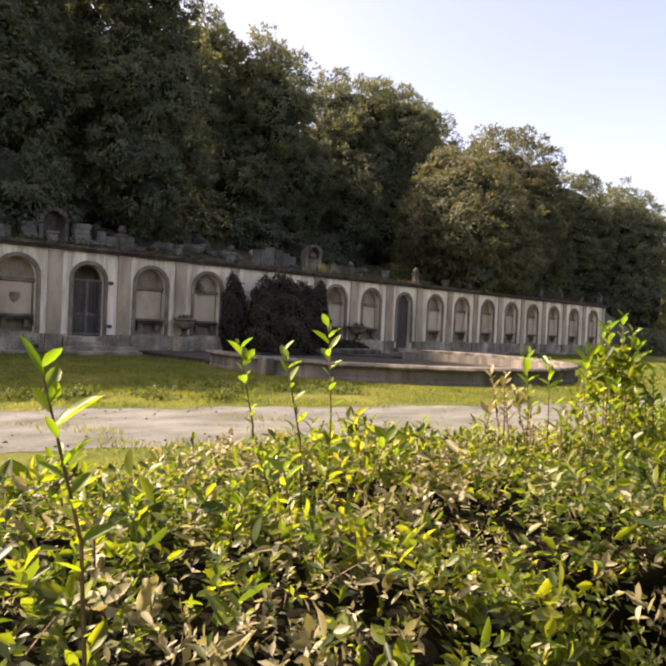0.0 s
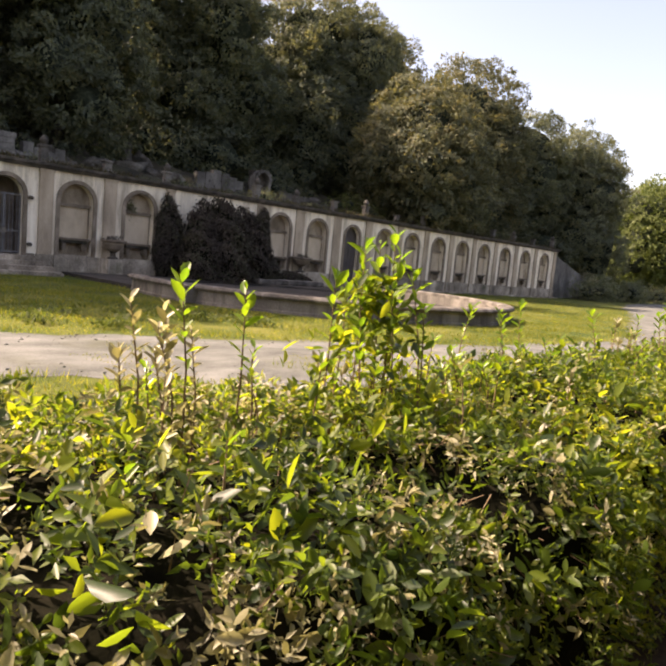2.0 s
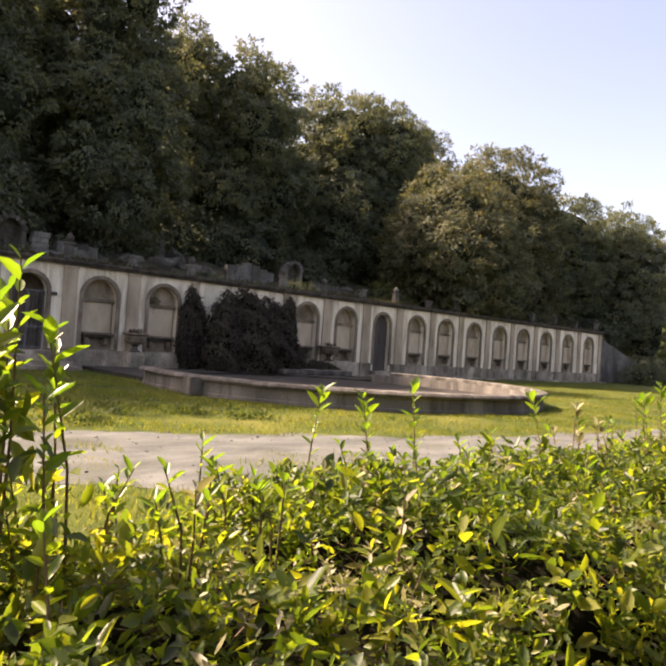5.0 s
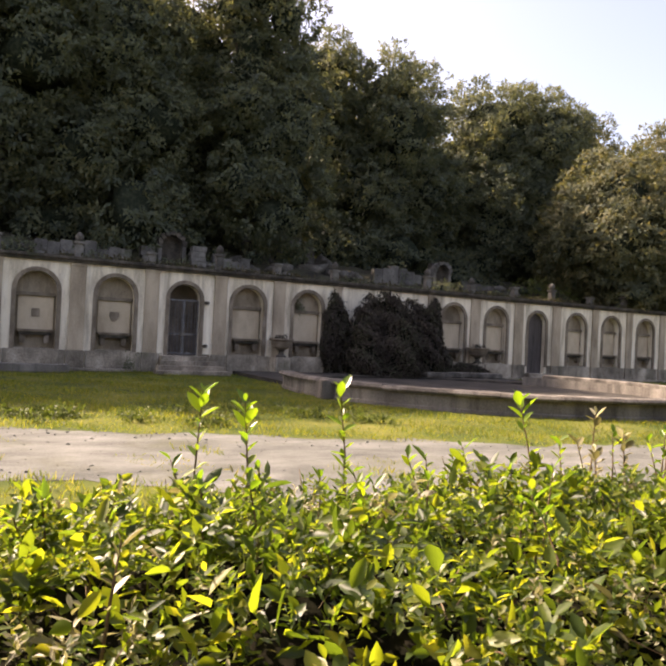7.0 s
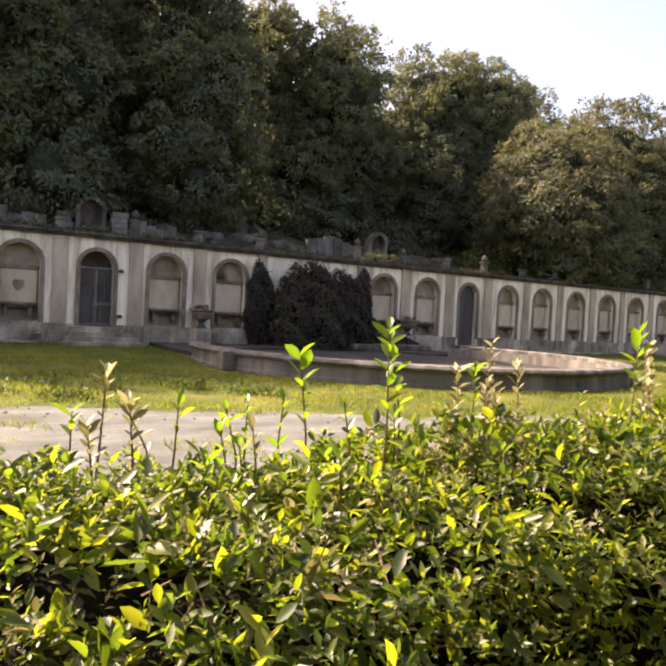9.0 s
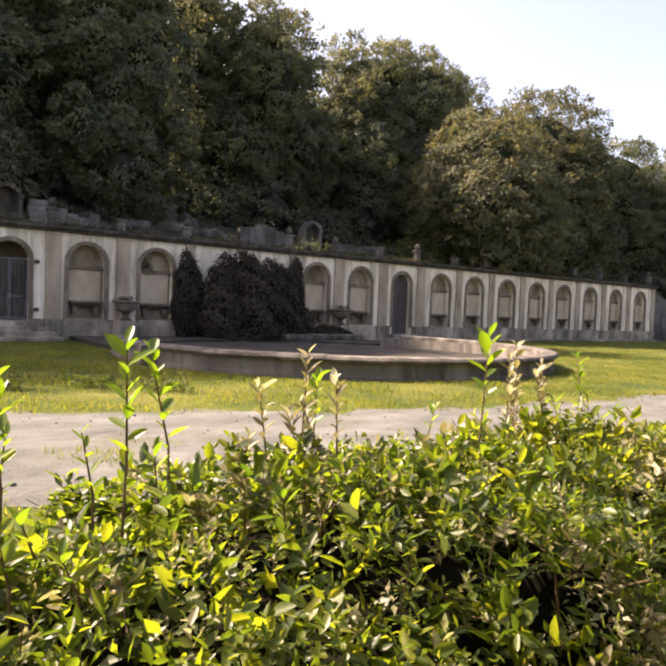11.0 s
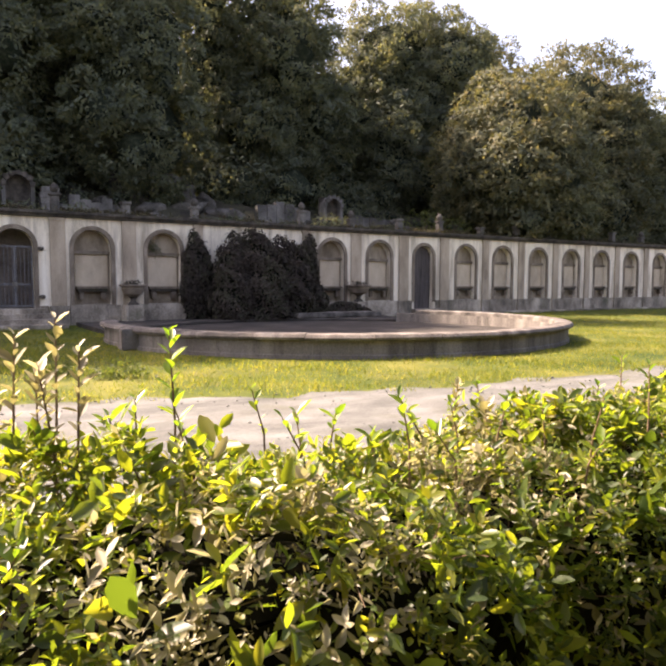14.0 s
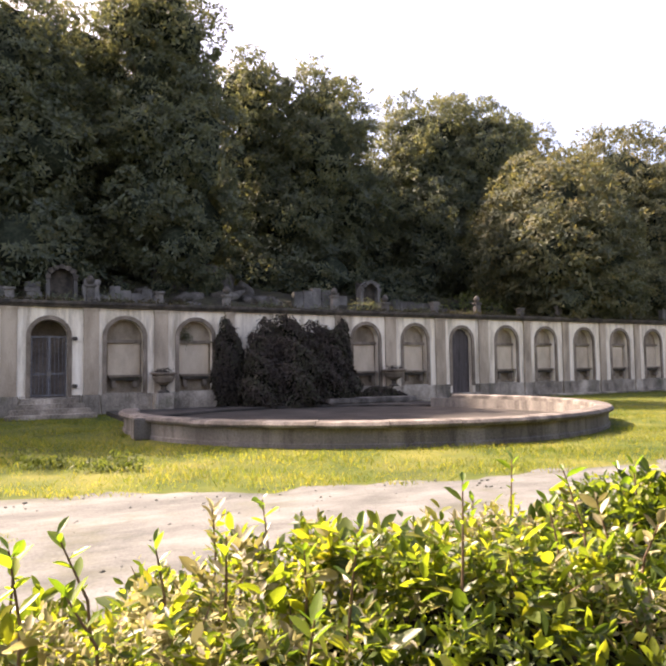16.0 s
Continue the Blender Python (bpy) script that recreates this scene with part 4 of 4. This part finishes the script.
def sprigs(rng, x, u, size, m, wide, detail, curl=0.15, sink=0.05):
    """Short leafy axes on the hedge's skin with m leaves round each."""
    n = len(x)
    p, d = hedge_point(u, x)
    tuft = 0.05 * np.sin(x * 23 + p[:, 1] * 13) * np.sin(x * 11 - p[:, 1] * 19)
    p = p - d * (rng.exponential(sink, n).clip(0, 0.22) - 0.025 - tuft)[:, None]
    axis = d * 0.45 + np.array([0, 0, 0.5]) + rng.normal(0, 0.42, (n, 3))
    axis /= np.linalg.norm(axis, axis=1, keepdims=True)
    own = size * np.exp(rng.normal(0, 0.24, n)).clip(0.55, 1.45)
    i, j = np.repeat(np.arange(n), m), np.tile(np.arange(m), n)
    a = j * 2.4 + np.repeat(rng.uniform(0, 6.28, n), m)
    s1 = np.cross(axis, np.array([0.3, 0.9, 0.1]))
    s1 /= np.linalg.norm(s1, axis=1, keepdims=True)
    s2 = np.cross(axis, s1)
    out = s1[i] * np.cos(a)[:, None] + s2[i] * np.sin(a)[:, None]
    c = p[i] + axis[i] * ((j / m - 0.6) * 1.7 * own[i])[:, None]
    ahead = out + axis[i] * (0.15 + 0.9 * j / m)[:, None] + rng.normal(0, 0.28, (n * m, 3))
    up = axis[i] - out * 0.3 + rng.normal(0, 0.34, (n * m, 3))
    ln = own[i] * rng.uniform(0.6, 1.2, n * m) * np.interp(j, [0, m * 0.6, m - 1], [1.1, 1.0, 0.6])
    return leaves(rng, c, ahead, up, ln, ln * rng.uniform(*wide, n * m), detail, 0.22, curl)


def dryness(x, y):
    """Withered sprigs' share, raised for glints: loose patches a hand or an arm wide."""
    zone = np.interp(x, [-12.5, -11.4, -10, -9.2, -8, -5.2, -4.6, -3.4, -2.9, -2.3, -1.9, 1.5], [0.5, 0.9, 0.85, 0.45, 0.25, 0.35, 0.6, 0.9, 0.6, 0.75, 0.2, 0.3])
    k = np.sin(x * 6.1 + y * 4.3) + np.sin(x * 2.7 - y * 7.9 + 1) + 0.7 * np.sin(x * 13.1 + y * 9.7)
    return (zone * (0.36 + 0.34 * k)).clip(0.05, 0.9)


def build_hedge():
    rng = np.random.default_rng(31)
    hedge = tagged(new("hedge"), "clipped laurel hedge with glossy sunlit leaves and some dry ones", "hedge")
    green, dry = [], []
    for n, size, m, wide, detail, sink in ((26000, 0.03, 7, (0.34, 0.5), False, 0.05), (10500, 0.051, 6, (0.36, 0.5), True, 0.03)):
        x = rng.uniform(-12.5, 1.5, n)
        u = np.where(rng.random(n) < 0.89, rng.beta(4.4, 3.6, n), rng.uniform(0.02, 0.4, n))
        withered = rng.random(n) < dryness(x, hedge_point(u, x)[0][:, 1])
        green.append(sprigs(rng, x[~withered], u[~withered], size, m, wide, detail, 0.15, sink))
        dry.append(sprigs(rng, x[withered], u[withered], size * 0.7, m, wide, detail, 0.45, sink))
    for x0, x1, n, size in ((1.5, 12, 4600, 0.075), (-30, -12.5, 1600, 0.11), (12, 60, 2900, 0.15)):
        green.append(sprigs(rng, rng.uniform(x0, x1, n), rng.beta(4.4, 3.6, n), size, 7, (0.32, 0.46), False))
    tagged(mesh_object("foliage", *joined(green), "laurel", hedge, True), kind="stuff")
    tagged(mesh_object("withered_foliage", *joined(dry), "dry_leaf", hedge, True), kind="stuff")["label"] = "withered leaves, paled to stand in for leaf glints too"
    # closed shell under the leaves, its near-black colour standing for inner shade
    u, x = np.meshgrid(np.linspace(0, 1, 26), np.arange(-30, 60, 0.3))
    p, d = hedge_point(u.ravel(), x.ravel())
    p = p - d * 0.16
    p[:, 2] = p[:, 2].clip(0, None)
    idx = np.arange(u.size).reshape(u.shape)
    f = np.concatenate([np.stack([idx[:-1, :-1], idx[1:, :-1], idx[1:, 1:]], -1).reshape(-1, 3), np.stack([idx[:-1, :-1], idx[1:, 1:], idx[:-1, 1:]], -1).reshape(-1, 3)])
    mesh_object("hedge_shade_core", p, f, "core", hedge)
    bm = bmesh.new()
    n = 2200
    x, u = rng.uniform(-12.5, 1.5, n), rng.beta(2.5, 2.5, n)
    p, d = hedge_point(u, x)
    for q, e in zip(p, d):
        w = Vector(e) * 0.6 + Vector(rng.normal(0, 0.6, 3))
        w.normalize()
        a = Vector(q) - Vector(e) * rng.uniform(0.0, 0.1)
        tube(bm, [a, a + w * rng.uniform(0.05, 0.11)], [0.002, 0.001], 3)
    tagged(part("twig_mass", bm, "twig", hedge), kind="stuff")
    return hedge


hedge = build_hedge()


def build_shoot(x, y, tip, seed, root=1.0, pairs=9, size=0.066, lean=0.0, leaf="shoot_leaf"):
    """An upright young shoot that stands out of the hedge, with leaves in a loose spiral."""
    rng = np.random.default_rng(seed)
    bx, by = x + rng.normal(0, 0.04) - lean, y + rng.normal(0, 0.04)
    pts = [(bx, by, root - 0.15), (bx + (x - bx) * 0.4 + 0.01, by + (y - by) * 0.4, root + (tip - root) * 0.5), (x, y, tip)]
    stem = part("shoot", tube(bmesh.new(), pts, [0.004, 0.003, 0.0015], 5), "twig", hedge)
    k = np.linspace(0.1, 1.0, pairs * 2) ** 0.6
    c = np.array([np.interp(k, [0, 0.5, 1], [p[i] for p in pts]) for i in range(3)]).T
    a = np.arange(pairs * 2) * 2.4 + rng.uniform(0, 6)
    n = pairs * 2
    ahead = np.stack([np.cos(a), np.sin(a), 0.5 + 0.9 * (k - 0.35) + rng.normal(0, 0.15, n)], -1)
    s = size * rng.uniform(0.45, 1.2, n) * np.interp(k, [0.35, 0.75, 0.95, 1], [0.6, 0.9, 1.15, 0.75])
    v, f = leaves(rng, c, ahead, np.tile([0.0, 0.0, 1.0], (n, 1)) + rng.normal(0, 0.25, (n, 3)), s, s * rng.uniform(0.34, 0.46, n), True)
    mesh_object("shoot_leaves", v, f, leaf, stem, True)


SHOOTS = [(-10.53, -23.89, 1.57), (-10.83, -24.05, 1.5), (-10.78, -23.75, 1.5), (-9.45, -24.07, 1.46), (-9.69, -24.11, 1.49), (-7.75, -23.76, 1.40), (-7.33, -23.8, 1.41),
          (-6.75, -23.96, 1.40), (-7.66, -23.87, 1.38), (-5.75, -24.17, 1.48), (-4.89, -23.6, 1.32), (-4.7, -24.2, 1.5), (-4.03, -24.05, 1.43), (-5.98, -24.1, 1.40),
          (-5.66, -24.05, 1.46), (-3.49, -24.24, 1.24), (-3.13, -24.26, 1.22), (-2.69, -24.4, 1.3), (-2.32, -24.31, 1.28), (-2.14, -23.94, 1.25)]
SHOOTS += [(-8.9 + 0.2 * math.cos(k * 2.4) * (0.3 + k / 16), -24.1 + 0.17 * math.sin(k * 2.4) * (0.3 + k / 16), 1.68 - 0.024 * k + 0.05 * math.sin(k * 5)) for k in range(13)]
rs = random.Random(5)
SHOOTS += [(rs.uniform(-12.3, 0.5), rs.uniform(-24.55, -23.9), rs.uniform(1.13, 1.26)) for _ in range(120)]
SHOOTS += [(rs.uniform(-9.8, -3.6), rs.uniform(-24.2, -23.8), rs.uniform(1.14, 1.28)) for _ in range(70)]
for x, y, z in ((-9.67, -24.05, 1.41), (-9.77, -24.05, 1.42), (-4.35, -24.05, 1.43), (-4.26, -24.0, 1.46), (-5.2, -24.05, 1.44), (-5.35, -24.05, 1.36), (-6.44, -24.05, 1.35), (-3.08, -24.05, 1.22)):
    for k in range(3):
        build_shoot(x + 0.05 * math.sin(k * 2.4), y + 0.05 * math.cos(k * 2.4), z - 0.06 * k, 520 + k + int(-x * 40), pairs=11, size=0.05, leaf="dry_leaf")
for i, (x, y, z) in enumerate(SHOOTS):
    build_shoot(x, y, z, 200 + i, pairs=9 if z > 1.3 else 5, size=0.066 if z > 1.3 else 0.05, leaf="dry_leaf" if i > 33 and i % 6 == 0 else "shoot_leaf")
bush = np.random.default_rng(6)
n = 480
k = bush.uniform(0, 1, n)
c = np.stack([-8.92 + bush.normal(0, 0.14, n) * (1.25 - k), -24.1 + bush.normal(0, 0.13, n) * (1.25 - k), 1.02 + 0.5 * k], -1)
size = bush.uniform(0.04, 0.07, n)
tagged(mesh_object("tall_growth", *leaves(bush, c, bush.normal(0, 0.8, (n, 3)) + np.array([0, 0, 0.4]), bush.normal(0, 0.5, (n, 3)) + np.array([0, 0, 0.8]), size, size * 0.42, True), "laurel", hedge), kind="stuff")
build_shoot(-11.61, -24.5, 1.5, 480, lean=-0.12)


# ---------------------------------------------------------------- grass and weeds
def build_grass():
    rng = np.random.default_rng(41)
    n = 420000
    x = rng.uniform(-14, 34, n)
    y = rng.uniform(-23.8, -0.7, n)
    keep = rng.random(n) < np.interp(np.hypot(x + 6, y + 25.5), [0, 14, 36], [1, 0.85, 0.25])
    fx, nx = np.array([path_far(v) for v in np.linspace(-14, 34, 200)]), np.array([path_near(v) for v in np.linspace(-14, 34, 200)])
    pf, pn = np.interp(x, np.linspace(-14, 34, 200), fx), np.interp(x, np.linspace(-14, 34, 200), nx)
    ragged = 0.25 * np.sin(x * 3.1) + 0.2 * np.sin(x * 7.7 + 2)
    keep &= (y > pf + ragged * 0.6 - 0.1) | (y < pn + 0.1 - ragged)
    tuft = np.sin(x * 0.9 + y * 1.7) + np.sin(x * 2.3 - y * 0.8 + 2) + 0.8 * np.sin(x * 4.9 + y * 3.7)
    keep |= (tuft > 1.35) & (rng.random(n) < 0.8) & (x < -2.5)
    keep &= (np.hypot(x - BX, y - BY) > BR + 0.1) & ~((x > -0.3) & (x < 12.7) & (y > -6.1))
    keep &= (np.sin(x * 1.3 + y * 0.7) + np.sin(x * 0.6 - y * 2.1) + rng.normal(0, 0.9, n)) > -1.1
    x, y = x[keep], y[keep]
    n = len(x)
    p = np.stack([x, y, 0 * x + 0.015], -1)
    h = rng.uniform(0.03, 0.085, n) * (1 + 0.5 * np.sin(x * 2.2 + y * 1.7))
    lean = rng.normal(0, 0.5, (n, 3)) * np.array([1, 1, 0]) + np.array([0, 0, 1])
    side = np.stack([np.cos(x * 97), np.sin(x * 97), 0 * x], -1) * 0.007
    v = np.stack([p - side, p + side, p + lean * h[:, None]], 1).reshape(-1, 3)
    tagged(mesh_object("grass", v, np.arange(3 * n).reshape(-1, 3), "blade"), "yellow-green grass blades on the lawn", "grass", kind="stuff")
    # low weeds at the edge of the shade
    n = 2600
    k = rng.integers(0, 26, n)
    cx, cy = rng.uniform(-10.4, -1.6, 26), rng.uniform(-15.0, -12.6, 26)
    p = np.stack([cx[k] + rng.normal(0, 0.16, n), cy[k] + rng.normal(0, 0.14, n), rng.uniform(0.01, 0.16, n)], -1)
    v, f = leaves(rng, p, rng.normal(0, 1, (n, 3)) + np.array([0, 0, 0.3]), np.tile([0.0, 0.0, 1.0], (n, 1)) + rng.normal(0, 0.4, (n, 3)), rng.uniform(0.06, 0.13, n), rng.uniform(0.03, 0.06, n))
    tagged(mesh_object("weeds", v, f, "far_leaf"), "low grey-green weeds between lawn and path", "weeds", kind="stuff")


build_grass()


def build_pebbles():
    rng = np.random.default_rng(61)
    n = 2600
    x = rng.uniform(-11, 12, n)
    f = np.array([path_far(v) for v in x])
    g = np.array([path_near(v) for v in x])
    y = f + (g - f) * rng.beta(0.8, 0.8, n)
    r = rng.exponential(0.008, n).clip(0.005, 0.03)
    o = np.array([(1, 0, 0), (0, 1, 0), (-1, 0, 0), (0, -1, 0), (0, 0, 0.7), (0, 0, -0.5)])
    t = np.array([(0, 1, 4), (1, 2, 4), (2, 3, 4), (3, 0, 4), (1, 0, 5), (2, 1, 5), (3, 2, 5), (0, 3, 5)])
    v = np.stack([x, y, 0.024 + 0 * x], -1)[:, None] + o[None] * r[:, None, None] * rng.uniform(0.6, 1.4, (n, 6, 3))
    tagged(mesh_object("pebbles", v.reshape(-1, 3), (np.arange(n)[:, None, None] * 6 + t[None]).reshape(-1, 3), "gravel"), "small stones and crumbs scattered on the gravel path", "pebbles", kind="stuff")


build_pebbles()


def build_fern(x, y, z, seed):
    rng = np.random.default_rng(seed)
    n = 220
    c = np.array((x, y, z)) + rng.normal(0, 1, (n, 3)) * np.array([0.12, 0.06, 0.16])
    v, f = leaves(rng, c, rng.normal(0, 0.7, (n, 3)) + np.array([0, -0.4, -0.3]), rng.normal(0, 1, (n, 3)), rng.uniform(0.06, 0.14, n), rng.uniform(0.02, 0.05, n))
    tagged(mesh_object("fern", v, f, "oak_leaf"), "dark green fern growing out of a niche", "fern", kind="stuff")


build_fern(2.95, 0.2, 2.95, 5)
build_fern(-4.2, -0.3, 0.2, 6)
